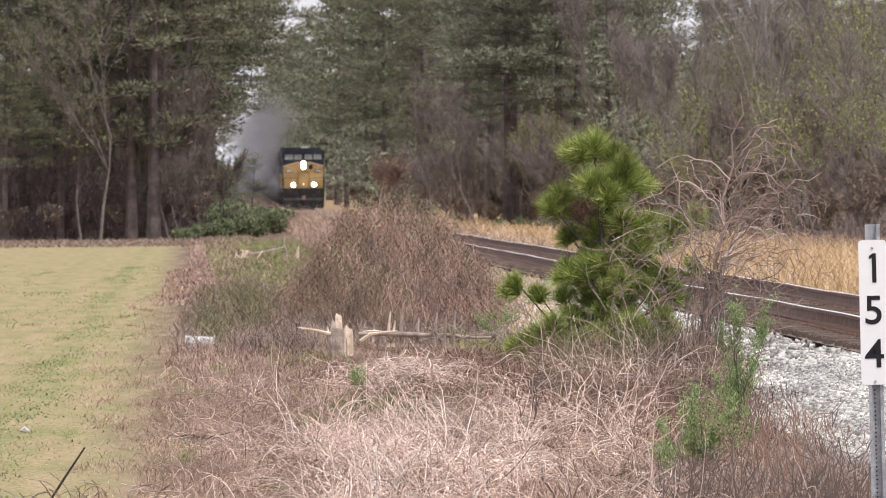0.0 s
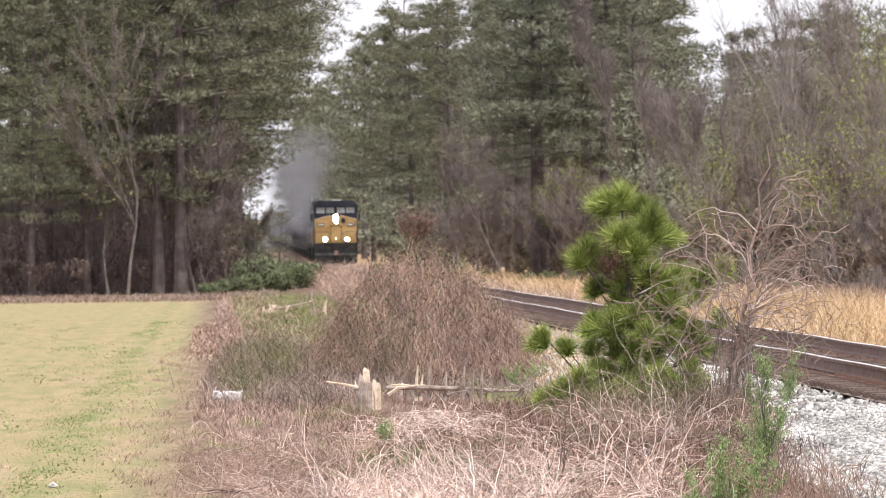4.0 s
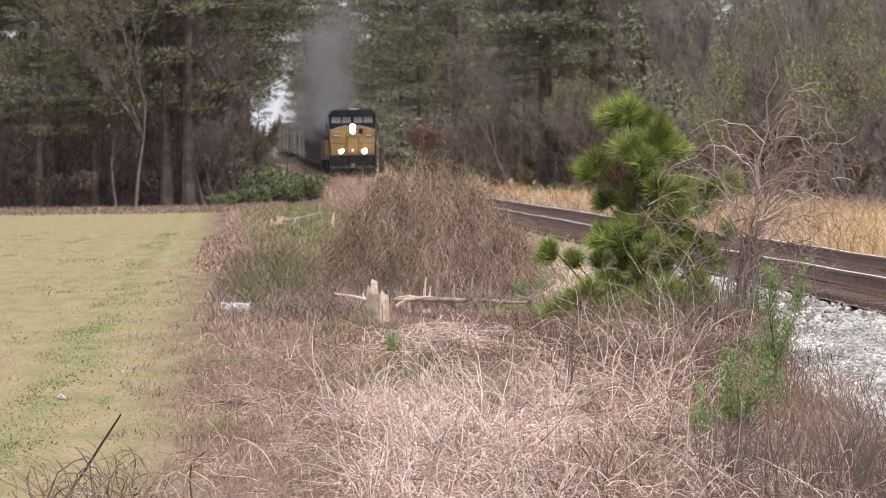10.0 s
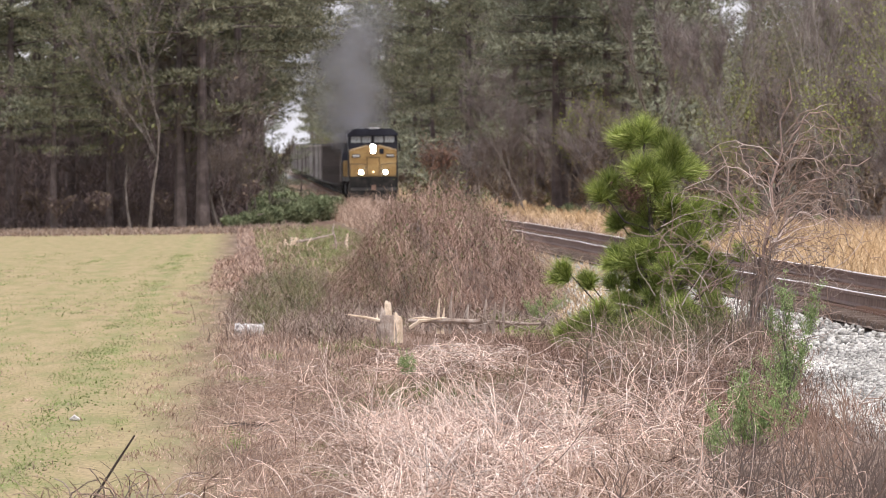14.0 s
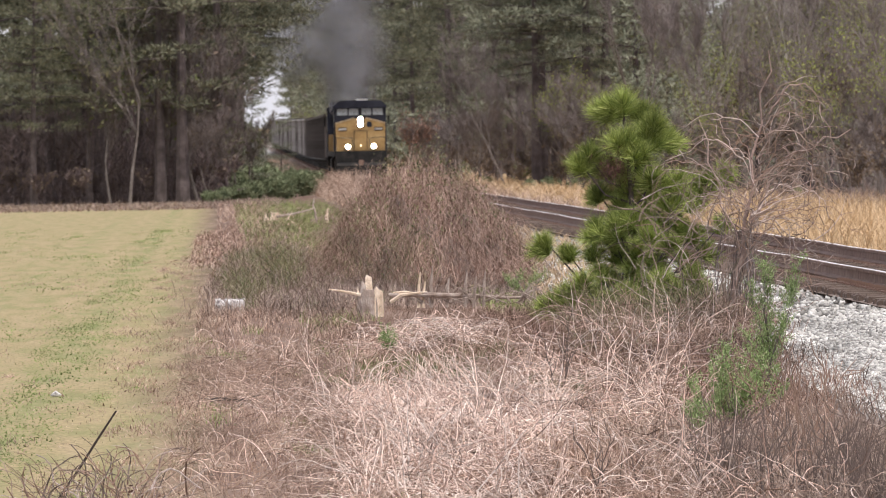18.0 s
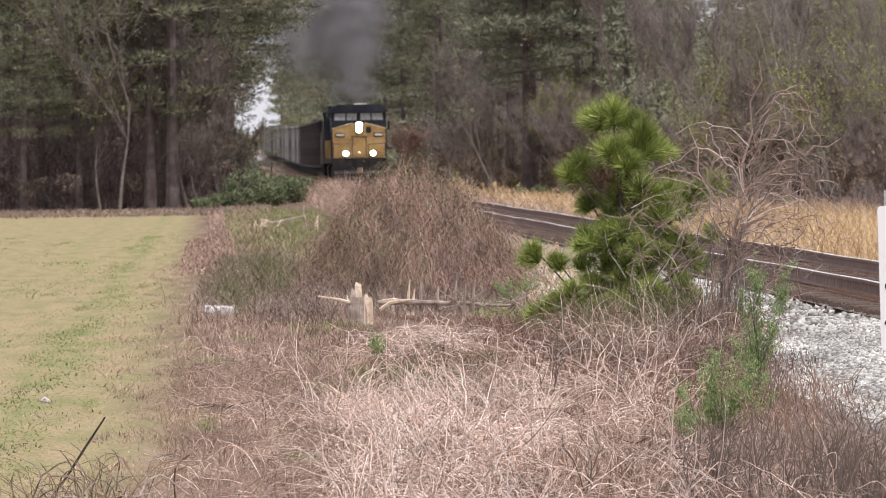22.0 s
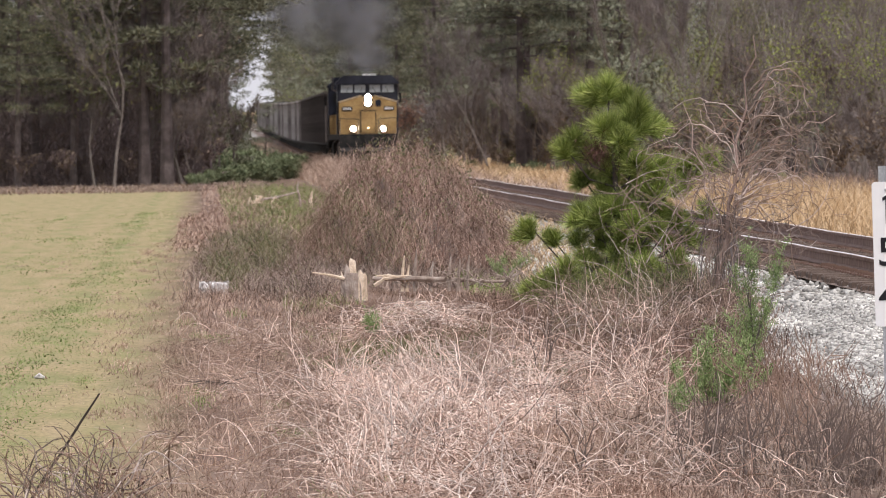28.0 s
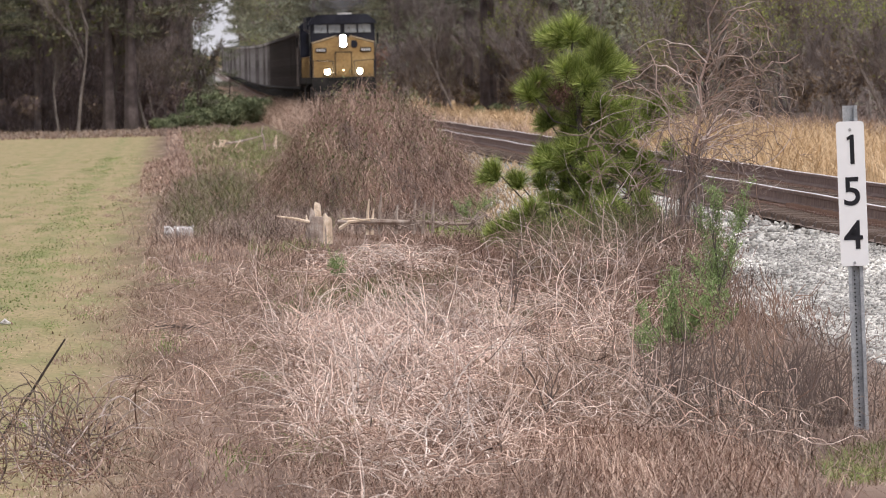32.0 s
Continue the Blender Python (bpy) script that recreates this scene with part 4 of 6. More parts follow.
def forest():
    r = random.Random(41)
    gl, gr = "pine wood beside the field", "mixed wood across the track"
    BN = ("trunk", "branch", "twig_crown", "foliage")

    def pine(i, x, y, g, sc=1.0):
        plant("pine_tree", FARPINES[i % 3] if y > 900 else PINES[i % 4], "tall dark green pine with a bare lower trunk", "pine tree", x, y, r.uniform(0, 360), sc * r.uniform(.88, 1.12), g)

    def bare(i, x, y, g, sc=1.0):
        pal = i % 4 == 2
        plant("bare_tree", BARES[i % 4], "leafless tree with pale bark" if pal else "leafless grey-brown broadleaf tree", "tree", x, y, r.uniform(0, 360), sc * r.uniform(.85, 1.15), g, BN)

    def bud(i, x, y, g, sc=1.0):
        plant("budding_tree", BUDDING[i % 3], "slender tree with fresh yellow-green leaves", "tree", x, y, r.uniform(0, 360), sc * r.uniform(.85, 1.15), g, BN)

    def low(i, x, y, g, sc=1.0):
        plant("undergrowth_shrub", THICKET[i % 3], "brown twiggy undergrowth shrub at the wood's edge", "shrub", x, y, r.uniform(0, 360), sc * r.uniform(.8, 1.2), g, BN)

    def draped(i, x, y, g, sc=1.0):
        plant("vine_draped_tree", DRAPED[i % 2], "small tree hung with grey-brown vines", "tree", x, y, r.uniform(0, 360), sc * r.uniform(.8, 1.2), g, BN)

    # wood that ends the field: rows facing the field, then along the track
    for row, y in enumerate((510, 525, 548, 580)):
        x = -13 + row * .9
        while x < -1.6 + row * .2:
            pine(r.randrange(4), x, y + r.uniform(-6, 6), gl)
            x += r.uniform(2.1, 3.2)
    for i, (x, y, a) in enumerate(((.2, 512, 5), (.9, 545, -12), (1.3, 590, 10), (-1.9, 516, 20), (-.2, 562, -20), (.4, 618, 0), (-3.6, 520, 40), (1.2, 660, 0), (1.4, 730, 10))):
        plant("pine_tree", OVERHANG[i % 2], "tall pine whose long boughs overhang the track", "pine tree", x, y, a, 1.0 if y < 600 else 1.1, gl)
    for x, y in ((-1.6, 505), (-.7, 530), (.0, 585)):
        plant("pine_tree", PINES[3], "tall pine with high boughs overhanging the track", "pine tree", x, y, r.uniform(0, 360), r.uniform(.92, 1.08), gl)
    for i, (x, y) in enumerate(((-1.0, 540), (.1, 565), (.3, 600))):
        plant("young_pine", LOWPINES[i % 2], "bushy half-grown pine under the tall pines", "pine tree", x, y, r.uniform(0, 360), r.uniform(.8, 1.05), gl)
    for y in (650, 700, 750):
        for x in (-5.5, -1.5):
            pine(r.randrange(4), x + r.uniform(-.8, .8), y + r.uniform(-12, 12), gl)
    for x in np.concatenate([np.arange(-13, 1.2, 1.2), np.arange(-12.4, .8, 1.6)]):
        plant("undergrowth_shrub", GLOOM[r.randrange(2)], "twiggy undergrowth coloured dark for the shade inside the pine wood", "shrub", x + r.uniform(-.5, .5), 503 + r.uniform(-2, 26), r.uniform(0, 360), r.uniform(.6, 1.15), gl, BN)
    for x in np.arange(-12.5, 1.0, 2.6):
        draped(r.randrange(2), x + r.uniform(-.8, .8), 512 + r.uniform(0, 24), gl, .9)
    for x in np.arange(-12, 1.0, 4.4):
        bare(r.choice((0, 1, 3)), x + r.uniform(-1, 1), 512 + r.uniform(0, 12), gl, .7)
    bud(1, -4.0, 500, gl, .85)
    for i, (x, y, sc) in enumerate(((.2, 509, .8), (.9, 514, .8), (1.5, 522, .75), (-.4, 505, .7))):
        draped(i, x, y, gl, sc)
    for i, (x, y) in enumerate(((-2.6, 506), (-.9, 507), (-4.9, 505), (-1.7, 509))):
        draped(i, x, y, gl, 1.15)
    for x, y in ((-8.4, 504), (-5.9, 507)):
        plant("young_pine", PINES[3], "half-grown pine with level green boughs", "pine tree", x, y, r.uniform(0, 360), .55, gl)
    for i, (x, y, sc) in enumerate(((1.5, 532, .56), (2.5, 552, .52), (3.3, 580, .46), (1.2, 545, .40), (1.5, 575, .40), (.6, 560, .5), (2.1, 610, .44), (2.3, 650, .42), (2.5, 690, .40), (2.7, 730, .40), (2.9, 775, .40))):
        plant("young_pine", LOWPINES[i % 2], "dense low dark green pine beside the track", "pine tree", x, y, r.uniform(0, 360), sc, gl)
    for i, (x, y, sc) in enumerate(((.3, 505, .50), (1.0, 510, .58), (1.7, 512, .62), (2.5, 520, .68), (3.2, 535, .78), (3.9, 552, .84), (4.5, 572, .86), (5.1, 596, .82), (.9, 525, .95), (2.0, 545, 1.05), (2.9, 570, 1.0), (-.4, 503, .42), (4.6, 620, .80), (5.1, 650, .72), (3.8, 590, .95), (5.3, 700, .66))):
        plant("green_bush", BUSH[i % 2], "rounded dark green broadleaf bush beside the track", "bush", x, y, r.uniform(0, 360), sc, gl, BN)
    # wood across the track, its edge running along it
    for y in list(np.arange(330, 1000, 24)) + list(np.arange(1000, 2150, 42)):
        e = 22.8 if y < 430 else 20.5 if y < 520 else 17.6 if y < 760 else 15.2 if y < 1200 else 13.6
        for d in range(4 if y < 560 else 3 if y < 1000 else 1):
            x = e + 1.2 + d * 3.6 + r.uniform(-1.4, 1.4)
            yy = y + r.uniform(-10, 10)
            q = r.random()
            if y > 500:
                if x < .0425 * yy and not (d > 2 and y > 900):
                    (pine if q < .62 else bare if q < .78 else bud)(r.randrange(12), x, yy, gr, .92)
                elif x < .062 * yy and y < 900:
                    (bare if q < .6 else bud)(r.randrange(12), x, yy, gr, .8)
            elif d < 3:
                (bare if q < .4 else bud)(r.randrange(12), x, yy, gr, .62)
            else:
                pine(r.randrange(4), x + 2, yy, gr, .42)
        if y < 1000:
            low(r.randrange(3), e - .2 + r.uniform(-.6, .6), y + r.uniform(-10, 10), gr, .8)
            draped(r.randrange(2), e + 1.0 + r.uniform(-.6, .6), y + 12 + r.uniform(-6, 6), gr, .75)
            low(r.randrange(3), e + 1.8 + r.uniform(-.8, .8), y + 5 + r.uniform(-6, 6), gr, 1.2)
    for y in range(830, 1960, 58):
        pine(r.randrange(4), 14.8 + r.uniform(-.6, .6), y + r.uniform(-15, 15), gr, .9 if y < 1380 else 1.02)
    for x, y, k in ((25.6, 522, 0), (27.2, 505, 2), (29.2, 515, 0), (31.0, 500, 2), (28.2, 530, 2)):
        pine(k, x, y, gr, .62)
    for i, (x, y) in enumerate(((24.8, 470), (26.6, 488), (28.4, 476), (30.2, 492), (32.0, 480), (27.4, 455), (29.6, 462))):
        (bud if i % 3 else bare)(i, x, y, gr, .95)
    plant("pine_tree", PINES[4], "tall pine with a full dark crown", "pine tree", 21.2, 556, 120, .74, gr)
    plant("pine_tree", PINES[5], "large spreading pine leaning out of the wood", "pine tree", 18.9, 562, 60, 1.0, gr)
    plant("pine_tree", PINES[1], "tall dark green pine with a bare lower trunk", "pine tree", 17.6, 640, 10, .95, gr)
    for i, (x, y) in enumerate(((17.9, 705), (16.6, 790), (19.9, 612), (21.6, 640), (15.6, 880))):
        plant("pine_tree", PINES[(3, 1, 4, 0, 3)[i]], "tall dark green pine with a full crown", "pine tree", x, y, 50 + 70 * i, .95, gr)
    plant("rusty_tree", RUSTY, "small tree still holding rust-brown dead leaves", "tree", 13.3, 735, 30, 1.15, gr, BN)
    for i, (x, y) in enumerate(((16.4, 566), (16.95, 573), (17.5, 569))):
        plant("pine_tree", PINES[4], "tall pine with a thick dark trunk", "pine tree", x, y, 80 * i, .9, gr)
    for i, (x, y, sc) in enumerate(((15.9, 560, .5), (16.8, 556, .55), (17.8, 552, .5), (15.2, 620, .5), (18.8, 540, .45), (14.9, 690, .5), (21.0, 470, .36), (22.6, 430, .4))):
        plant("green_bush", BUSH[i % 2], "dark green bush at the foot of the mixed wood", "bush", x, y, 50 * i, sc, gr, BN)
    for i, (x, y, sc) in enumerate(((22.9, 580, .72), (24.6, 600, .60),  (28.8, 556, .64), (30.6, 548, .66), (32.4, 560, .64), (27.2, 575, .62), (34.0, 565, .64))):
        plant("pine_tree", PINES[(3, 1, 2, 0, 2, 0, 2)[i]], "pine standing above the mixed wood", "pine tree", x, y, 40 * i, sc, gr)
    for i, (x, y) in enumerate(((26.8, 520), (27.9, 545), (29.4, 535), (31.2, 525), (33.0, 540), (25.8, 540), (30.2, 510), (28.6, 500), (32.2, 508), (34.2, 520))):
        (bud if i % 5 < 3 else bare)(i, x, y, gr, 1.08)
    plant("bare_tree", BARES[2], "slender pale-barked leafless tree", "tree", 22.2, 500, 0, .9, gr, BN)
    plant("bare_tree", BARES[2], "tall pale-barked leafless tree", "tree", 23.2, 440, 90, 1.05, gr, BN)
    for x, y, k in ((19.6, 505, 0), (20.8, 520, 1), (19.0, 530, 3), (21.5, 480, 0)):
        bare(k, x, y, gr, .95)
    for i in range(20):
        y = 540 + i * 13
        (bare if i % 3 else draped)(r.choice((0, 1, 3)), 15.6 + r.uniform(0, 2.2) + (.9 if y < 600 else 0), y, gr, r.uniform(.6, .85))
    for x, y in ((24.6, 420), (26.2, 405), (23.4, 390), (25.2, 372)):
        bud(0, x, y, gr, .85)


GLOOM = [bare_meshes(35, 5, BARK, SHADETWIG, .24, .7, DEADLEAF, 120, 24), bare_meshes(36, 4.5, BARK, SHADETWIG, .2, .8, DEADLEAF, 120, 24)]
RUSTY = bare_meshes(37, 6, GREYBARK, TWIG, .3, .55, ramp_mat("rusty_dead_leaf", [(.20, .115, .085), (.29, .17, .13), (.38, .235, .18)], .85, 3, "island", spec=.05), 1500, 12, leafsize=(.09, .18))
BUSH = [bare_meshes(33, 5, GREYBARK, TWIG, .10, .95, LEAFDARK, 10000, 5, leafsize=(.10, .23)), bare_meshes(34, 5, GREYBARK, TWIG, .10, 1.0, LEAFDARK, 10000, 5, leafsize=(.10, .23))]
forest()


def wood_interiors():
    """The dim tangle of stems and foliage deep inside both woods."""
    def pads(label, cat, n, x, y, z, size, count, needle, mat):
        c = np.stack([x, y, z], 1)
        tagged(part("wood_interior", pads_mesh("wood_interior", c, rng.uniform(*size, n), count, *needle, mat), None), label, cat, kind="stuff")

    n = 900
    pads("dim foliage deep inside the pine wood", "woods", n, rng.uniform(-18, .4, n), rng.uniform(620, 680, n), 5 + rng.uniform(0, 1, n) * 15, (.8, 1.5), 34, (.6, .13), DARKPINE)
    n = 2600
    c = np.stack([rng.uniform(-18, .4, n), rng.uniform(560, 690, n), rng.uniform(0, 1, n) ** 1.2 * 8], 1)
    tagged(part("wood_interior", needles_mesh("wood_interior", c, np.tile([[0, 0, .9]], (n, 1)), 16, 1.3, .07, SHADETWIG, 1.0, .5), None), "tangled dead undergrowth inside the pine wood", "undergrowth", kind="stuff")
    n = 6000
    y = 300 + 1250 * rng.uniform(0, 1, n) ** 1.3
    e = np.interp(y, [300, 420, 520, 760, 1500], [34, 32, 33, 31, 30])
    top = np.interp(y, [300, 430, 520, 600], [5, 6.5, 8.5, 10])
    c = np.stack([e + rng.uniform(-4, 5, n), y, rng.uniform(0, 1, n) * top], 1)
    tagged(part("wood_interior", needles_mesh("wood_interior", c, np.tile([[0, 0, .6]], (n, 1)), 16, 1.0, .06, VINETWIG, 1.1, .4), None), "grey-brown tangled interior of the mixed wood", "woods", kind="stuff")
    n = 1500
    c = np.stack([rng.uniform(-13, .2, n), rng.uniform(508, 545, n), rng.uniform(0, 1, n) ** 1.5 * 4.2], 1)
    tagged(part("wood_interior", needles_mesh("wood_interior", c, np.tile([[0, 0, .9]], (n, 1)), 14, .9, .045, SHADETWIG, 1.0, .4), None), "brown dead undergrowth under the pines", "undergrowth", kind="stuff")
    n = 1100
    y = rng.uniform(760, 1700, n)
    pads("low dull green growth along the far track", "woods", n, rng.uniform(13.4, 24, n), y, .5 + rng.uniform(0, 1, n) * 5 + land_rise(y), (.7, 1.3), 24, (.6, .15), HAZEPINE)
    n = 1700
    y = rng.uniform(520, 800, n)
    side = rng.uniform(-.006, .024, n)
    pads("dull green depths of the mixed wood", "woods", n, (.0385 + side) * y + 2, y, rng.uniform(0, 1, n) * np.where(side < .012, 10.5, 14.0), (.6, 1.2), 30, (.5, .11), HAZEPINE)


wood_interiors()


def far_woods():
    """Woods on the skyline, beyond telling apart."""
    n = 5000
    y = rng.uniform(1700, 3200, n)
    x = rng.uniform(-160, 260, n)
    gap = (x > .0020 * y) & (x < .0075 * y)
    keep = ~gap | (y > 2350)
    x, y, gap = x[keep], y[keep], gap[keep]
    tall = np.where(gap, 5.5 + 2.5 * np.sin(x * .9), 13 + 4 * np.sin(x * .13) + 3 * np.sin(x * .041 + 1))
    c = np.stack([x, y, rng.uniform(0, 1, len(x)) ** .8 * tall], 1)
    d = np.tile([[0, 0, 1.0]], (len(c), 1))
    c[:, 2] += land_rise(c[:, 1]) * .35
    w = part("far_woods", needles_mesh("far_woods", c, d, 10, 3.2, 1.1, DARKPINE, 1.3), None)
    tagged(w, "distant hazy dark green woods on the skyline", "woods", kind="stuff")


far_woods()


# ---- young pine and dead vine tree by the bank ----
def make_young_pine():
    X, Y = 4.90, 134.5
    base = float(ground_z(X, Y))
    t = thing("young_pine", "bright green young pine with long tufted needles", "pine tree", (X, Y, base))
    # branch ends: sideways, depth, height and reach of the needle tuft
    tips = [(.07, 0, 2.80, .42), (-.15, .1, 2.72, .36), (.32, .1, 2.66, .38), (.41, -.1, 2.52, .32), (.04, -.15, 2.34, .40), (.38, -.1, 2.40, .42), (.58, .1, 2.34, .32), (.22, -.2, 2.20, .38),
            (-.36, .2, 2.18, .34), (-.44, .1, 2.05, .30), (-.12, .2, 2.00, .32), (.15, .2, 1.94, .34), (.38, -.15, 1.90, .40), (.68, -.1, 1.80, .38), (.87, .1, 1.76, .34), (1.17, .1, 1.94, .34),
            (1.04, .1, 1.82, .28), (.57, -.1, 1.60, .36), (.83, 0, 1.58, .32), (-.23, .2, 1.70, .28), (0, .1, 1.56, .32), (-.27, .1, 1.27, .34), (-.04, -.1, 1.30, .36), (.22, -.1, 1.40, .36),
            (.49, .1, 1.36, .34), (.15, -.2, 1.03, .32), (.57, -.1, 1.06, .30), (.87, .1, 1.18, .30), (1.21, .1, 1.28, .26), (-.87, .1, 1.09, .32), (-.62, .1, .96, .26), (-.12, .1, .66, .28),
            (.15, -.1, .78, .30), (.41, 0, .82, .30), (.75, .1, .84, .28), (-.23, 0, .72, .26), (.05, -.2, .50, .26), (-.45, 0, .48, .24), (.6, .1, .55, .26),
            (.10, .1, 1.76, .34), (.30, .15, 1.62, .36), (.02, .1, 1.40, .32), (.34, -.1, 1.20, .34), (.12, .1, 1.20, .32), (.30, .15, .98, .32), (.0, .1, .90, .30), (.66, .1, 1.30, .32), (.48, -.1, .66, .30),
            (.28, -.1, .60, .30), (-.06, 0, 1.10, .30), (.44, .15, 1.78, .34), (.22, .1, 2.06, .34), (-.3, .1, .95, .26), (.85, 0, .66, .28), (1.0, .1, 1.00, .28), (-.2, -.1, .38, .26), (.2, -.2, .36, .26), (.7, -.1, .36, .24)]
    r = random.Random(5)
    # low drooping boughs round the foot
    tips += [(r.uniform(-.85, 1.0), r.uniform(-.5, .1), r.uniform(.22, .62), r.uniform(.24, .34)) for i in range(26)]
    b = Build()
    b.tube([(0, 0, -.05), (.05, 0, .6), (.16, 0, 1.3), (.12, 0, 2.0), (.06, 0, 2.70)], [.055, .048, .038, .026, .014], 8)
    part("trunk", b, BARK, t)
    for x, y, z, k in tips[1:]:
        zb = max(.1, z - .30 - abs(x - .1) * .40)
        xb = .05 + .1 * min(1, zb)
        bb = Build().tube([(xb, 0, zb), (xb + (x - xb) * .55, y * .5, zb + (z - zb) * .2), (x, y, z - .06)], [.016, .012, .008], 5)
        part("branch", bb, BARK, t)
    for x, y, z, k in tips:
        # a few shoots like bottle brushes, their needles swept forwards
        v = []
        for q in range(6 if z > 1.2 else 5):
            axis = np.array([(x - .1) * .45, y * .5, 1.0]) + (rng.normal(0, .55, 3) if q else 0)
            axis[2] = abs(axis[2]) + .15
            axis /= np.linalg.norm(axis)
            m = 210
            u = rng.uniform(0, 1, m)[:, None] ** .7
            base = np.array([x, y, z - .58 * k]) + axis * u * k * .55
            side = np.cross(rng.normal(0, 1, (m, 3)), axis)
            side /= np.linalg.norm(side, axis=1)[:, None]
            sweep = rng.uniform(.35, 1.25, m)[:, None] * (1.15 - .5 * u)
            way = axis * np.cos(sweep) + side * np.sin(sweep)
            way[:, 2] -= .10
            L = k * rng.uniform(.5, .84, m)[:, None]
            s = np.cross(way, rng.normal(0, 1, (m, 3)))
            s *= rng.uniform(.0032, .0058, m)[:, None] / (np.linalg.norm(s, axis=1)[:, None] + 1e-9)
            v.append(np.stack([base - s, base + s, base + way * L], 1).reshape(-1, 3))
        v = np.concatenate(v)
        part("needle_tuft", quads_mesh("needle_tuft", v, np.arange(len(v)).reshape(-1, 3), NEEDLE), None, t)
    # brown needles caught in the crown
    c = np.stack([rng.normal(-.08, .10, 120), rng.normal(-.25, .05, 120), rng.normal(1.98, .10, 120)], 1)
    part("dead_needles", needles_mesh("dead_needles", c, np.tile([[0, 0, -.4]], (120, 1)), 3, .2, .008, RUSSET, .8), None, t, "brown dead needles")


make_young_pine()


def make_vine_tree():
    X, Y = 5.95, 128.0
    base = float(ground_z(X, Y))
    t = thing("dead_vine_tree", "leafless small tree smothered in arching dead vines", "tree", (X, Y, base))
    r = random.Random(9)
    b = Build()
    b.tube([(.05, 0, -.05), (.02, 0, .4), (.14, 0, .8), (.16, 0, 1.2), (.27, 0, 1.55), (.25, 0, 1.9), (.38, 0, 2.3), (.36, 0, 2.65), (.50, 0, 2.9), (.47, 0, 3.15)], [.030, .028, .025, .022, .018, .015, .012, .010, .008, .005], 7)
    b.tube([(.22, 0, 1.15), (.40, .1, 1.42), (.46, .1, 1.62), (.66, .1, 1.78), (.74, .1, 1.96), (.98, .1, 2.0), (1.10, .1, 2.14), (1.26, .1, 2.12), (1.42, .1, 2.22)], [.016, .014, .013, .011, .010, .008, .007, .006, .004], 6)
    b.tube([(.10, 0, .8), (.04, -.1, 1.1), (-.12, -.1, 1.36), (-.12, -.1, 1.6), (-.26, -.1, 1.86), (-.25, -.1, 2.1), (-.36, 0, 2.38)], [.015, .013, .011, .010, .008, .006, .004], 6)
    part("trunk", b, VINE, t, "pale kinked dead stem")
    coats = (VINE, WEED, PALEVINE, WEED, BRIAR, DARKWEED)

    def vine(pts, k, coat):
        m = len(pts) - 1
        part("vine", Build().tube(pts, [k * (1.2 - .8 * q / m) for q in range(m + 1)], 4), coat, t)

    # kinked stems that rise, bend over and hang down, with short drooping side twigs
    for i in range(50):
        z = r.uniform(.7, 2.5)
        x, y = .12 + .13 * z + r.gauss(0, .05), r.uniform(-.2, .2)
        side = r.choice((-1, 1, 1))
        head = side * r.uniform(.0, .5)
        fall = side * (r.uniform(.24, .42) if z > 1.9 else r.uniform(.12, .3))
        k = r.uniform(.0042, .0086)
        pts, kink = [(x, y, z)], r.choice((-1, 1))
        for q in range(r.randint(8, 16)):
            step = r.uniform(.06, .13)
            x, z = x + math.sin(head + kink * .30) * step, max(.1, z + math.cos(head + kink * .30) * step)
            y += r.uniform(-.02, .02)
            kink = -kink if r.random() < .6 else kink
            if abs(head) < 2.6:
                head += fall + r.gauss(0, .10)
            pts.append((x, y, z))
            if q > 1 and r.random() < .62:
                h2, tw = head + r.choice((-1, 1)) * r.uniform(.5, 1.2), [(x, y, z)]
                a, b2 = x, z
                for w in range(r.randint(2, 5)):
                    a, b2 = a + math.sin(h2) * .055, b2 + math.cos(h2) * .055
                    h2 += side * r.uniform(0, .35) + r.gauss(0, .25)
                    tw.append((a, y, b2))
                vine(tw, k * .55, coats[(i + q) % 6])
        vine(pts, k, coats[(i * 5) % 6])
    # forked side twigs
    for i in range(34):
        z = r.uniform(.8, 2.2)
        x, y = .20 + .12 * (z - 1), r.uniform(-.15, .15)
        side = r.choice((-1, 1, 1, 1))
        head = side * r.uniform(.7, 1.5)
        pts = [(x, y, z)]
        for q in range(r.randint(5, 10)):
            x += math.sin(head) * .10
            z += math.cos(head) * .10
            head += r.gauss(.04 * side, .30)
            pts.append((x, y, z))
            if q > 1 and r.random() < .6:
                h2 = head + r.choice((-1, 1)) * r.uniform(.5, 1.1)
                ln = r.uniform(.1, .3)
                vine([(x, y, z), (x + math.sin(h2) * ln * .5, y, z + math.cos(h2) * ln * .5), (x + math.sin(h2 + .3) * ln, y, z + math.cos(h2 + .3) * ln)], .0036, coats[(i + q) % 6])
        vine(pts, r.uniform(.0040, .0070), coats[(i * 5) % 6])
    # upright stems crowded against the trunk
    for i in range(34):
        x, y, z = r.gauss(-.02, .11), r.uniform(-.25, .2), 0.0
        pts = [(x, y, z)]
        for q in range(r.randint(8, 13)):
            x, z = x + r.gauss(.012, .028), z + .11
            pts.append((x, y, z))
        vine(pts, r.uniform(.006, .012), (WEED, DARKWEED, TWIG)[i % 3])
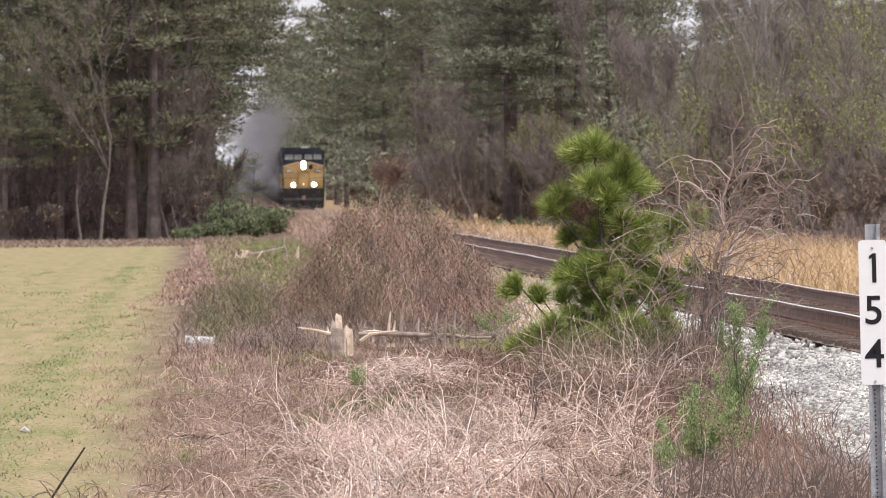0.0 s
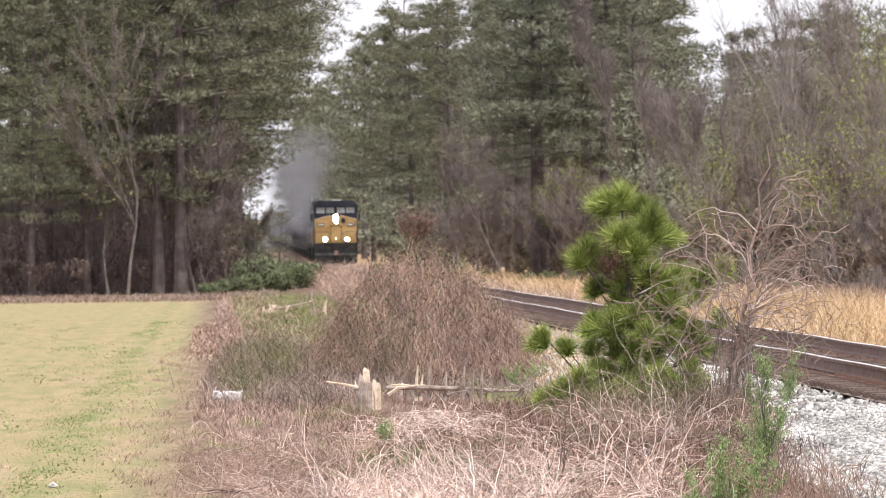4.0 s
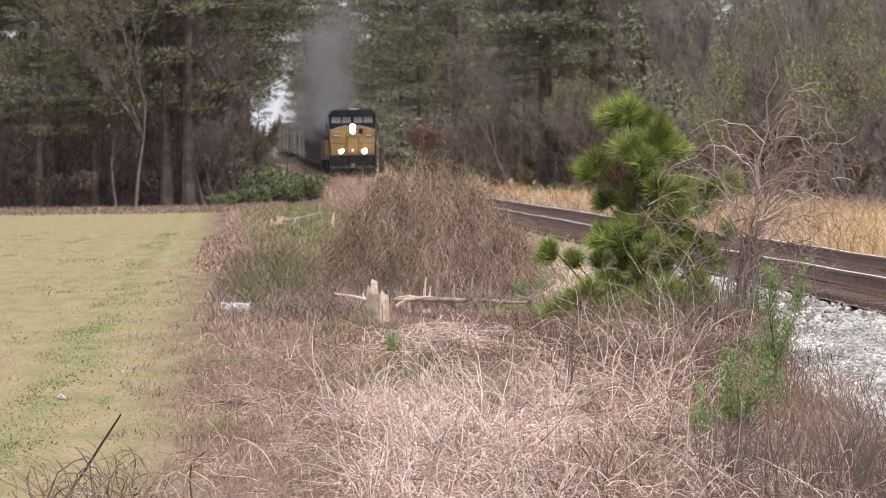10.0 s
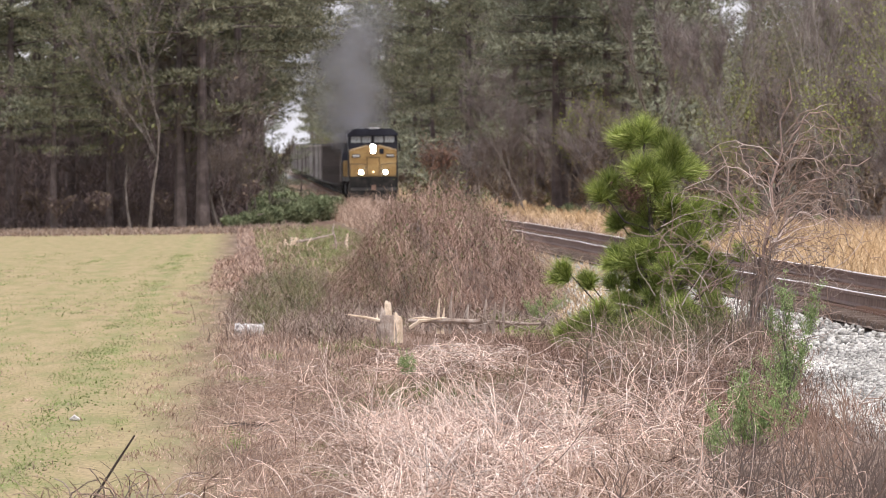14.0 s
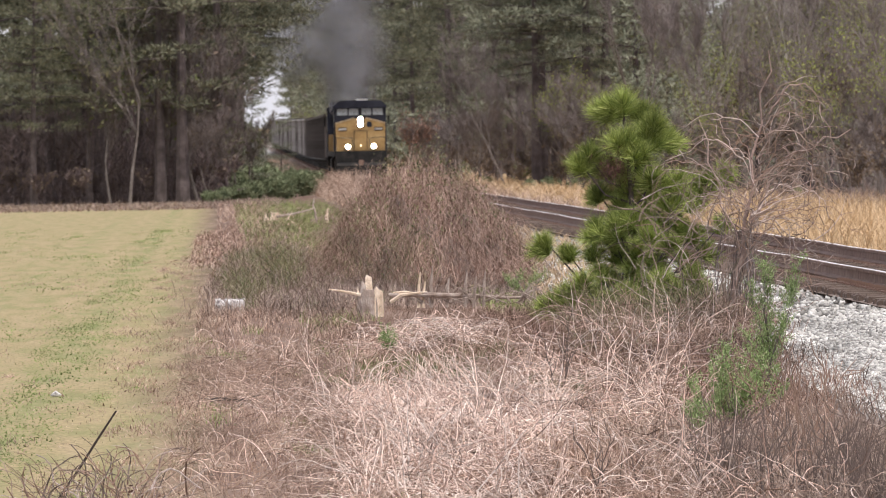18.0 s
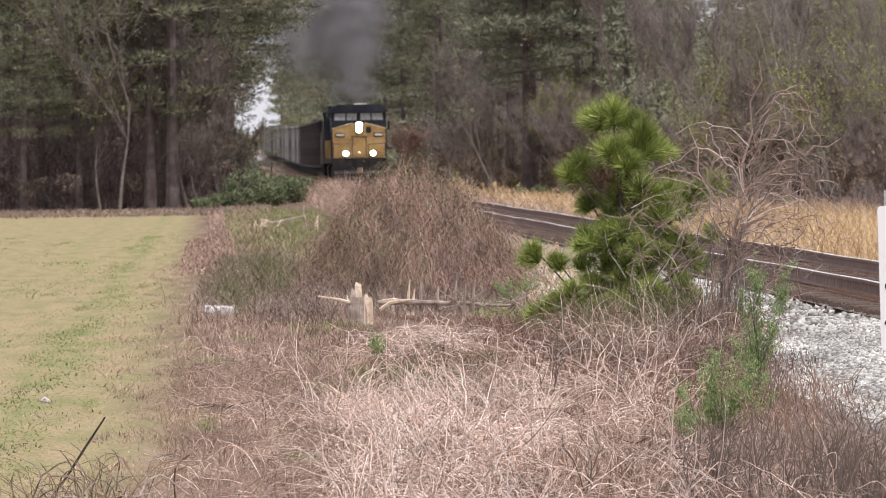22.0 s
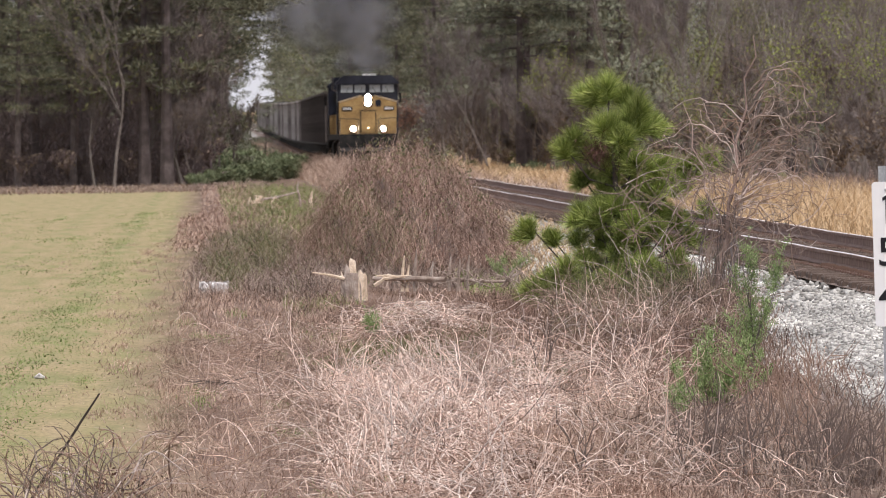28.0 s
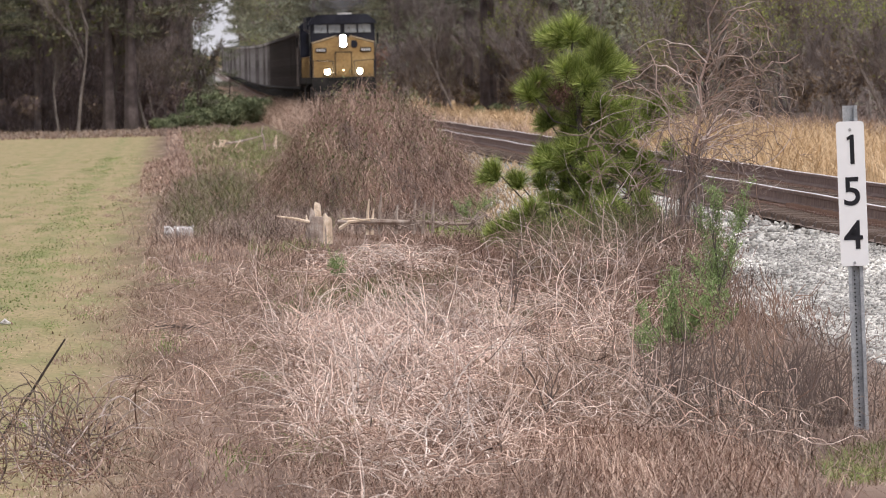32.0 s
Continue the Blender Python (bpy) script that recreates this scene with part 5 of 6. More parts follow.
    # loose tangle round the foot and in front of the pine
    for i in range(165):
        x, z, y = r.uniform(-1.1, .95), r.uniform(.0, 1.5), r.uniform(-.5, .5)
        head = r.gauss(0, 1.0)
        curl = r.gauss(0, .14)
        pts = [(x, y, z)]
        for q in range(r.randint(6, 11)):
            x += math.sin(head) * .075
            z = max(.02, z + math.cos(head) * .075)
            head += curl + r.gauss(0, .12)
            pts.append((x, y, z))
        vine(pts, r.uniform(.0030, .0062), coats[(i * 7 + i // 6) % 6])


make_vine_tree()


def make_leafy_shrub(x, y, heights, label, seed, spread=.2):
    base = float(ground_z(x, y))
    t = thing("green_shrub", label, "shrub", (x, y, base))
    r = random.Random(seed)
    for h, dx in heights:
        pts = [(dx * q * .9 + .03 * math.sin(q * 6 + dx * 9), .06 * math.sin(q * 5 + seed), h * q) for q in np.linspace(0, 1, 6)]
        part("stem", Build().tube(pts, [.006 * (1.1 - .8 * q) for q in np.linspace(0, 1, 6)], 5), GREYBARK, t)
        cs = []
        for i in range(int(9 + 22 * h)):
            # one feathery sprig: leaves along a short shoot that leans up and out
            u = r.uniform(.12, .98) ** .8
            ln = r.uniform(.07, .22) * (1.25 - .5 * u) * (.6 + spread * 3)
            az, lean = r.uniform(0, 6.3), r.uniform(.3, 1.0)
            k = int(27 * ln / .1)
            w = rng.uniform(0, 1, k)
            o = np.array([math.cos(az) * math.sin(lean), math.sin(az) * math.sin(lean), math.cos(lean)]) * ln
            cs.append(np.array([dx * u * .9, .06 * math.sin(u * 5 + seed), h * u]) + w[:, None] * o + rng.normal(0, .012, (k, 3)))
        part("leaves", leaves_mesh("leaves", np.concatenate(cs), (.014, .036), LEAF, 1.3, .13), None, t)


make_leafy_shrub(4.90, 99, [(1.22, -.03), (1.05, .06), (1.12, .02), (.95, -.14), (1.18, .36), (1.02, .33), (.62, .18), (.5, -.2)], "upright bright green shrub beside the ballast", 1, .12)
make_leafy_shrub(3.86, 84, [(.64, 0), (.58, .12), (.5, .25), (.36, -.32), (.54, .34), (.42, -.16), (.46, .46), (.5, -.06), (.4, .2), (.34, .55)], "low green shrub in the dry grass", 2, .20)
make_leafy_shrub(3.55, 82, [(.26, 0), (.22, .1), (.2, -.1)], "small bright green sprouting weed", 3, .12)
make_leafy_shrub(1.75, 116, [(.22, 0), (.17, .10), (.16, -.1)], "small bright green sprouting weed", 4, .14)
make_leafy_shrub(4.35, 160, [(.3, 0), (.28, .3), (.24, -.2), (.3, .55)], "low green weeds beside the fallen log", 5, .2)


# ---- fallen wood ----
def make_stump():
    X, Y = 1.98, 145
    t = thing("broken_stump", "freshly splintered tree stump in dry grass", "tree stump", (X, Y, float(ground_z(X, Y)) - .02))
    r = random.Random(2)
    core = Build()
    core.tube([(0, 0, 0), (0, 0, .16), (.005, 0, .34), (.01, 0, .42)], [.17, .16, .158, .14], 11)
    part("stump_core", core, DEADWOOD, t, "grey-brown stump body")
    # torn wood standing round the rim, bright where it split
    for q in range(15):
        a = q * 2 * math.pi / 15 + r.uniform(-.12, .12)
        w, h = r.uniform(.06, .11), (.40, .36, .45, .42, .62, .55, .40, .46, .38, .33, .36, .31, .38, .47, .42)[q]
        cx, cy = .158 * math.cos(a), .155 * math.sin(a)
        tx, ty = -math.sin(a) * w / 2, math.cos(a) * w / 2
        ox, oy = math.cos(a) * .012, math.sin(a) * .012
        bend = r.uniform(-.02, .03)
        rows = []
        for z, k in ((.06, 1.1), (h * .6, 1.0), (h - r.uniform(.03, .08), .75)):
            e = 1 + bend * z / h
            rows += [(cx * e - tx * k - ox, cy * e - ty * k - oy, z), (cx * e + tx * k - ox, cy * e + ty * k - oy, z - r.uniform(0, .02)), (cx * e + tx * k + ox, cy * e + ty * k + oy, z), (cx * e - tx * k + ox, cy * e - ty * k + oy, z)]
        rows.append((cx * 1.03 + tx * r.uniform(-.6, .6), cy * 1.03, h))
        sl = Build().add(rows, [(3, 2, 1, 0)] + [(b + n2, b + (n2 + 1) % 4, b + 4 + (n2 + 1) % 4, b + 4 + n2) for b in (0, 4) for n2 in range(4)] + [(8, 9, 12), (9, 10, 12), (10, 11, 12), (11, 8, 12)])
        part("splinter", sl, SPLINTER if q in (0, 4, 7, 13, 14) else DEADWOOD, t)
    lean = Build().tube([(-.08, -.05, .34), (-.28, -.08, .39), (-.55, -.1, .44)], [.022, .02, .008], 6)
    part("splinter", lean, SPLINTER, t)
    lg = thing("fallen_log", "thin pale fallen trunk lying in dry grass", "log", (X, Y - 3, float(ground_z(X, Y - 3))))
    part("trunk", Build().tube([(.2, 0, .33), (.55, 0, .335), (.95, 0, .315), (1.35, .1, .30), (1.75, .1, .27), (2.0, .1, .275)], [.030, .034, .031, .027, .021, .012], 8), DEADWOOD, lg, "bleached bark-stripped trunk")
    part("splinter", Build().tube([(.22, 0, .24), (.35, -.03, .33), (.7, -.03, .37)], [.025, .028, .005], 5), SPLINTER, lg)
    part("splinter", Build().tube([(.25, 0, .36), (.4, -.03, .37), (.62, -.03, .34)], [.012, .018, .006], 5), SPLINTER, lg)
    for x, z in ((.58, .62), (.64, .50), (.74, .70), (.95, .54), (1.18, .60), (1.30, .56), (1.42, .62)):
        part("stub", Build().tube([(x, .05, .16), (x + .01, .05, z * .72), (x + .03, .05, z)], [.024, .02, .008], 6), SPLINTER if x < .7 else DEADWOOD, lg)
    for i in range(40):
        x = r.uniform(.4, 2.3)
        az = r.uniform(-1.3, 1.3)
        ln = r.uniform(.2, .6)
        part("twig", Build().tube([(x, .05, .2), (x + math.sin(az) * ln * .5, 0, .22 + math.cos(az) * ln * .45), (x + math.sin(az) * ln, 0, .22 + math.cos(az) * ln * .7)], [.008, .007, .003], 4), DEADWOOD, lg)


make_stump()


def make_fallen_twigs():
    t = thing("fallen_twigs", "dark rotten twigs lying in brown grass", "twigs", (.0, 92.8, float(ground_z(.0, 92.8))))
    r = random.Random(12)
    for i in range(7):
        x = r.uniform(-.22, .12)
        z = r.uniform(.07, .14)
        part("twig", Build().tube([(x, i * .2, z), (x + .1, i * .2, z + r.uniform(-.02, .02)), (x + r.uniform(.18, .3), i * .2, z + r.uniform(-.03, .03))], [.003, .005, .003], 5), DARKWEED, t)
    part("twig", Build().tube([(.05, -2, .31), (.12, -2, .30), (.17, -2, .305), (.195, -2, .34), (.205, -2, .40)], [.003, .004, .004, .004, .003], 5), RUNNER, t, "pale bent twig")


make_fallen_twigs()


def make_litter():
    me = Build()
    rr = random.Random(31)
    rows = [[(x + rr.uniform(-.012, .012), y, z + rr.uniform(-.018, .018)) for x in np.linspace(-.21, .20, 12)] for y, z in ((-.10, 0), (-.12, .06), (-.11, .12), (-.04, .15), (.08, .14), (.12, .02))]
    me.v = [p for row in rows for p in row]
    me.f = [(a * 12 + i, a * 12 + i + 1, a * 12 + i + 13, a * 12 + i + 12) for a in range(5) for i in range(11)] + [tuple(a * 12 for a in range(6))[::-1], tuple(a * 12 + 11 for a in range(6)), tuple(range(12))[::-1] + tuple(range(60, 72))]
    me.mi = [0] * len(me.f)
    part_ob = part("litter_bag", me, LITTER, None, at=(.15, 155, float(ground_z(.15, 155)) + .05))
    tagged(part_ob, "crumpled white plastic bag in the grass", "litter")
    m2 = Build().tube([(-.045, 0, .02), (0, .01, .035), (.05, 0, .02)], [.008, .03, .01], 6)
    o = part("litter_scrap", m2, LITTER, None, at=(-1.53, 102, float(ground_z(-1.53, 102))))
    tagged(o, "small white paper scrap on the mown field", "litter")


make_litter()


def make_brush_pile():
    """Tangled dead branches at the field's edge, with one dark stick standing out."""
    X, Y = -.66, 63.0
    t = thing("brush_pile", "tangle of dead grey vines and sticks at the field edge", "brush pile", (X, Y, 0))
    r = random.Random(6)
    part("stick", Build().tube([(-.44, 5, -.02), (-.335, 5, .15), (-.225, 5, .305), (-.115, 5, .475), (.01, 5, .66)], [.009, .009, .008, .008, .006], 6), DARKSTICK, t, "dark broken stick")
    coats = (REDSEDGE, BRIAR, DARKWEED, VINE, DARKWEED, REDSEDGE, PALEVINE)
    for i in range(250):
        near = i % 3 > 0
        x, y = (r.uniform(-.5, .30) if near else r.gauss(.10, .16)), r.uniform(-4, 5)
        z = r.uniform(.0, .24) * (1.1 - abs(x))
        head = r.uniform(-1.9, 1.9) if near else r.choice((0, 3.1)) + r.gauss(0, .6)
        curl = r.gauss(0, .05)
        step = r.uniform(.025, .062)
        pts = [(x, y, z)]
        for q in range(9):
            x += math.sin(head) * step
            z = max(.006, z + math.cos(head) * step)
            y += r.uniform(-.05, .05)
            head += curl + r.gauss(0, .16) + (.35 if head > 0 else -.35) * (z > .38)
            pts.append((x, y, z))
        k = r.choice((.0019, .0024, .0030, .0040, .0056)) * r.uniform(.8, 1.2)
        part("dead_branch", Build().tube(pts, [k * (1.1 - .5 * q / 9) for q in range(10)], 5), coats[i % 7 if i % 6 else 2], t)
    # two bleached sticks
    part("dead_branch", Build().tube([(-.36, 3, .26), (-.22, 3, .235), (-.10, 3, .225), (.02, 3, .20)], [.003, .004, .003, .002], 6), DEADWOOD, t, "bleached stick")
    part("dead_branch", Build().tube([(-.17, 3, .05), (-.20, 3, .16), (-.215, 3, .27), (-.235, 3, .31)], [.004, .004, .003, .002], 6), DEADWOOD, t, "bleached stick")
    c = np.stack([rng.normal(.10, .13, 700), rng.uniform(-3, 2, 700), np.abs(rng.normal(.10, .09, 700))], 1)
    part("dead_leaves", leaves_mesh("dead_leaves", c, (.012, .036), RUSSET), None, t, "curled russet dead leaves")


def make_dead_weed(x, y, height, stems, spread, coat, seed, label):
    """A dead many-forked weed: rough upright stalks with thin side twigs."""
    t = thing("dead_weed", label, "weed", (x, y, float(ground_z(x, y)) - .01))
    r = random.Random(seed)
    for i in range(stems):
        px, py, z = r.gauss(0, spread * .25), r.gauss(0, .3), 0.0
        head = r.gauss(0, .12) + px * .8
        h = height * r.uniform(.55, 1.0)
        k = r.uniform(.0042, .0078)
        n = max(5, int(h / .05))
        pts = [(px, py, z)]
        for q in range(n):
            head = head * .92 + r.gauss(0, .13) + px * .04
            px += math.sin(head) * h / n
            z += math.cos(head) * h / n
            pts.append((px, py, z))
            if q > n * .25 and r.random() < .55:
                h2 = head + r.choice((-1, 1)) * r.uniform(.35, .9)
                ln = r.uniform(.05, .16) * (.6 + height)
                part("side_twig", Build().tube([(px, py, z), (px + math.sin(h2) * ln * .5, py, z + math.cos(h2) * ln * .5), (px + math.sin(h2 * .7) * ln, py, z + math.cos(h2 * .7) * ln)], [k * .6, k * .5, k * .3], 4), coat, t)
        part("stalk", Build().tube(pts, [k * (1.1 - .7 * q / n) for q in range(n + 1)], 5), coat, t)


make_dead_weed(3.79, 72.5, 1.05, 12, .38, BRIAR, 1, "tall reddish twiggy dead weed beside the ballast")
make_dead_weed(3.70, 66.5, .58, 22, .50, DARKWEED, 2, "dense dark twiggy dead weed")
make_dead_weed(4.02, 69.5, .45, 14, .40, DARKWEED, 3, "dense dark twiggy dead weed")
make_dead_weed(3.20, 69.4, .62, 8, .40, DARKWEED, 4, "dark forked dead weed in dry grass")
make_dead_weed(3.42, 67.0, .50, 10, .45, DARKWEED, 5, "dark forked dead weed in dry grass")
make_dead_weed(1.56, 72.3, .30, 3, .16, DARKWEED, 6, "small dark forked weed stalk in straw")
make_dead_weed(2.30, 67.1, .55, 4, .22, DARKWEED, 7, "dark forked dead weed in dry grass")
make_dead_weed(2.62, 70.0, .42, 4, .25, DARKWEED, 8, "dark forked dead weed in dry grass")
make_dead_weed(3.58, 89.0, .70, 5, .30, BRIAR, 9, "reddish dead weed stalks in dry grass")
make_dead_weed(4.45, 78.0, .45, 14, .55, WEED, 10, "grey twiggy dead weed beside the ballast")
make_dead_weed(3.95, 67.2, .50, 22, .55, DARKWEED, 12, "dense dark twiggy dead weed")
make_dead_weed(3.30, 70.6, .55, 12, .45, DARKWEED, 13, "dark forked dead weed in dry grass")
make_dead_weed(2.95, 96.0, .75, 4, .25, DARKWEED, 11, "dark forked dead weed in dry grass")


make_brush_pile()


# ---- briar mound and rough grass ----
def make_mound():
    X, Y = 3.44, 192.0
    t = thing("briar_mound", "large mound of reddish-brown briars with few green leaves", "bramble bush", (0, 0, 0))

    def top(x, y):
        u, w = (x - X) / np.where(x < X, 1.55, 1.8), (y - Y) / 26
        return 2.26 * np.clip(1 - np.abs(u) ** 2.2 - w * w, 0, 1) ** .75 * (.92 + .12 * np.sin(x * 7 + y * .3) + .08 * np.sin(x * 17))

    # Dark brown core sheet at 0.62 of the mound's height, among the stems.
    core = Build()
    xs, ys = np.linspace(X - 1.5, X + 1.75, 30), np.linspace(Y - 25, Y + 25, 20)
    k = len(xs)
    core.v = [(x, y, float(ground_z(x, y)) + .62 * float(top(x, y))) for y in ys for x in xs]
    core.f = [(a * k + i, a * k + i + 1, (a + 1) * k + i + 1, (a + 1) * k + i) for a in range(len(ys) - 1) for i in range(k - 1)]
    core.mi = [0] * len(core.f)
    part("thatch", core, ramp_mat("dark_brown_core", [(.06, .042, .033), (.10, .07, .055), (.15, .11, .085)], .95, 3, bump=1.0), t, smooth=True)
    n = 34000
    x = rng.uniform(X - 1.55, X + 1.8, n)
    y = Y - rng.uniform(-.6, 1, n) * 26
    hh = top(x, y)
    ok = hh > .05
    x, y, hh = x[ok], y[ok], hh[ok]
    z = ground_z(x, y) + hh * rng.uniform(.05, .85, len(x))
    o = blades("briar_tangle", x, y, (.3, .9), (.004, .009), REDBRIAR, t, lean=.9, curl=1.7, zs=z, segs=4)
    tagged(o, kind="stuff")
    lee = (x < X - .5 + .5 * np.sin(z * 3)) & (rng.uniform(0, 1, len(x)) < .3)
    tagged(blades("olive_tangle", x[lee], y[lee], (.3, .7), (.005, .011), OLIVE, t, lean=.9, curl=1.4, zs=z[lee], segs=4), kind="stuff")
    o = blades("pale_tangle", x[::9], y[::9], (.3, .8), (.005, .010), SEDGE, t, lean=.8, curl=1.2, zs=z[::9], segs=4)
    tagged(o, kind="stuff")
    n = 5000
    x = rng.uniform(X - 1.4, X + 1.6, n)
    y = Y - np.abs(rng.normal(0, 12, n))
    z = ground_z(x, y) + top(x, y) * rng.uniform(.5, 1.05, n)
    ok = top(x, y) > .1
    c = np.stack([x, y, z], 1)[ok]
    tagged(part("briar_foliage", leaves_mesh("briar_foliage", c[:4200], (.03, .075), OLIVE), None, t), kind="stuff")


make_mound()


def patch(n, x0, x1, y0, y1, wob=.35):
    """Random places in a stretch of ground whose edges waver."""
    x, y = rng.uniform(x0, x1, n), rng.uniform(y0, y1, n)
    w = wob * np.sin(y * .35 + x0 * 3) + wob * .7 * np.sin(y * .13 + x1 * 5) + rng.normal(0, wob * .6, n)
    keep = (x + w > x0 - wob * .2) & (x + w < x1 + wob * .2)
    x, y = x[keep], y[keep] + rng.normal(0, (y1 - y0) * .06, keep.sum())
    keep = ~((x / y > .0585) & (y > 58) & (y < 68)) & ~((x / y > .0620) & (y < 84))
    return x[keep], y[keep]


def thin(xs, ys, scale, cut, seed):
    """Keep what stands where a smooth random pattern is high, for clumps and gaps."""
    a, b = seed * 1.7, seed * 2.9
    f = np.sin(xs * 2.3 * scale + a + 1.5 * np.sin(ys * .11 * scale + b)) + np.sin(ys * .21 * scale + b + 1.3 * np.sin(xs * 1.9 * scale + a))
    k = f > cut + rng.normal(0, .5, len(f))
    return xs[k], ys[k]


def runners(name, xs, ys, length, radius, mat, parent, rise=(-.2, 1.3), kink=.24):
    """Wandering dead stems that arch over the dry grass, each a three-sided tube."""
    n, k = len(xs), 9
    step = rng.uniform(*length, n) / k
    az = rng.uniform(0, 2 * np.pi, n)
    pitch = rng.uniform(*rise, n)
    turn, droop = rng.normal(0, .14, n), rng.uniform(.02, .30, n)
    z0 = ground_z(xs, ys)
    low = z0 + rng.uniform(.02, .14, n)
    pts = [np.stack([xs, ys, low + rng.uniform(0, .08, n)], 1)]
    for i in range(1, k):
        az = az + turn + rng.normal(0, kink, n)
        pitch = np.clip(pitch - droop + rng.normal(0, kink, n), -1.3, 1.5)
        q = pts[-1] + np.stack([np.cos(az) * np.cos(pitch), np.sin(az) * np.cos(pitch), np.sin(pitch)], 1) * step[:, None]
        pitch = np.where(q[:, 2] < low, np.abs(pitch) * .4, pitch)
        q[:, 2] = np.maximum(q[:, 2], low)
        pts.append(q)
    R = rng.uniform(*radius, n)
    rows = []
    for i, q in enumerate(pts):
        r = (R * (1 - .6 * i / (k - 1)))[:, None]
        for j in range(3):
            a = 2 * math.pi * j / 3 + .5
            rows.append(q + r * np.array([math.cos(a), .3 * math.cos(a), math.sin(a)]))
    v = np.stack(rows, 1).reshape(-1, 3)
    o = np.arange(n)[:, None]
    f = [o * k * 3 + np.array([[i * 3 + j, i * 3 + (j + 1) % 3, (i + 1) * 3 + (j + 1) % 3, (i + 1) * 3 + j]]) for i in range(k - 1) for j in range(3)]
    f = np.stack(f, 1).reshape(-1, 4)
    return part(name, quads_mesh(name, v, f, mat), None, parent)


def clumps(count, each, x0, x1, y0, y1, size, deep):
    """Places in round tufts."""
    cx, cy = rng.uniform(x0, x1, count), y0 + (y1 - y0) * rng.uniform(0, 1, count) ** 1.4
    k = rng.uniform(.5, 1.3, count)
    x = (cx[:, None] + rng.normal(0, size, (count, each)) * k[:, None]).ravel()
    y = (cy[:, None] + rng.normal(0, deep, (count, each)) * k[:, None]).ravel()
    keep = x < x1 + .1
    return x[keep], y[keep]


def rough_grass():
    def sward(name, label, cat="dry grass"):
        return thing(name, label, cat, kind="stuff")

    s = sward("straw_grass", "pale flattened dry straw and dead vines")
    px, py = thin(*patch(22000, .8, 3.3, 54, 98, .9), 1.2, -.9, 1)
    low = (py < 82) | (px < 3.3 - (py - 82) * .07)
    blades("straw", px[low], py[low], (.15, .42), (.0032, .0068), STRAW, s, 1.2, 1.6, segs=3)
    px, py = thin(*patch(7200, .75, 3.3, 54, 99, .8), .9, -.5, 3)
    low = ((py > 66) | (px < 1.2 + (py - 54) * .1)) & ((py < 82) | (px < 3.3 - (py - 82) * .07))
    runners("dead_vine_runner", px[low], py[low], (.3, .85), (.0030, .0060), RUNNER, s)
    blades("straw", *thin(*patch(11000, 1.0, 3.9, 116, 136, .5), 1, -.5, 2), (.12, .32), (.006, .011), STRAW, s, 1.2, 1.6, segs=3)
    runners("dead_vine_runner", *thin(*patch(1300, 1.5, 3.8, 116, 133, .4), 1, -.3, 5), (.25, .6), (.004, .008), RUNNER, s, (-.3, .5))
    blades("straw", *patch(3600, -.6, .7, 215, 310), (.12, .3), (.012, .02), STRAW, s, .9, 1.2, segs=3)
    runners("briar_runner", *patch(500, .2, 5.2, 62, 110), (.3, .8), (.0022, .0045), BRIAR, s)
    s = sward("brown_sedge", "reddish-brown dead sedge along the field edge")
    runners("pale_runner", *thin(*patch(1300, -.1, 1.3, 58, 118, .7), 1.3, .1, 33), (.2, .7), (.002, .0042), RUNNER, s)
    blades("straw", *thin(*patch(5000, -.2, 1.6, 58, 130, .8), 1.4, .3, 35), (.1, .3), (.003, .007), STRAW, s, 1.1, 1.5, segs=3)
    runners("sedge_stem", *patch(2600, -.40, 1.4, 56, 116, .5), (.15, .5), (.0015, .0032), SEDGE, s, (.2, 1.4), .2)
    blades("sedge", *patch(17000, -.40, 1.5, 54, 112, .85), (.06, .22), (.0026, .0055), SEDGE, s, .9, 1.2, segs=3)
    blades("sedge", *patch(11000, -.30, 1.7, 110, 168, .85), (.08, .25), (.005, .009), SEDGE, s, .8, 1.1, segs=3)
    blades("sedge", *thin(*patch(14000, 1.1, 4.8, 58, 136), 1, -.3, 7), (.15, .36), (.004, .008), SEDGE, s, .8, 1.2, segs=3)
    blades("sedge", *patch(7500, 3.4, 5.6, 90, 142), (.2, .52), (.005, .010), REDSEDGE, s, .7, 1.3, segs=3)
    runners("pale_runner", *thin(*patch(700, 2.9, 3.9, 84, 108, .4), 1.1, -.2, 21), (.3, .9), (.0028, .0055), RUNNER, s)
    blades("weed", *patch(1500, 4.2, 6.0, 122, 136), (.3, .8), (.005, .009), BRIAR, s, .6, 1.3)
    blades("weed", *patch(1600, 4.5, 6.2, 124, 134), (.25, .6), (.005, .009), REDSEDGE, s, .4, 1.0)
    blades("weed", *patch(3500, 4.0, 6.2, 112, 132), (.2, .45), (.005, .009), REDSEDGE, s, .6, 1.2, segs=3)
    # dark weed under the young pine also darkens the ground as its shadow
    blades("weed", *patch(5500, 3.8, 5.9, 104, 128), (.12, .36), (.004, .008), DARKWEED, s, .5, 1.2, segs=3)
    blades("weed", *patch(1600, 4.6, 6.3, 125, 134), (.3, .65), (.005, .009), DARKWEED, s, .4, .8)
    blades("weed", *thin(*patch(2600, 4.0, 5.4, 122, 134), 1.5, 0, 61), (.25, .6), (.005, .009), OLIVE, s, .6, 1.0)
    blades("sedge", *patch(3000, 3.4, 5.4, 106, 126), (.2, .46), (.004, .008), REDSEDGE, s, .9, 1.4)
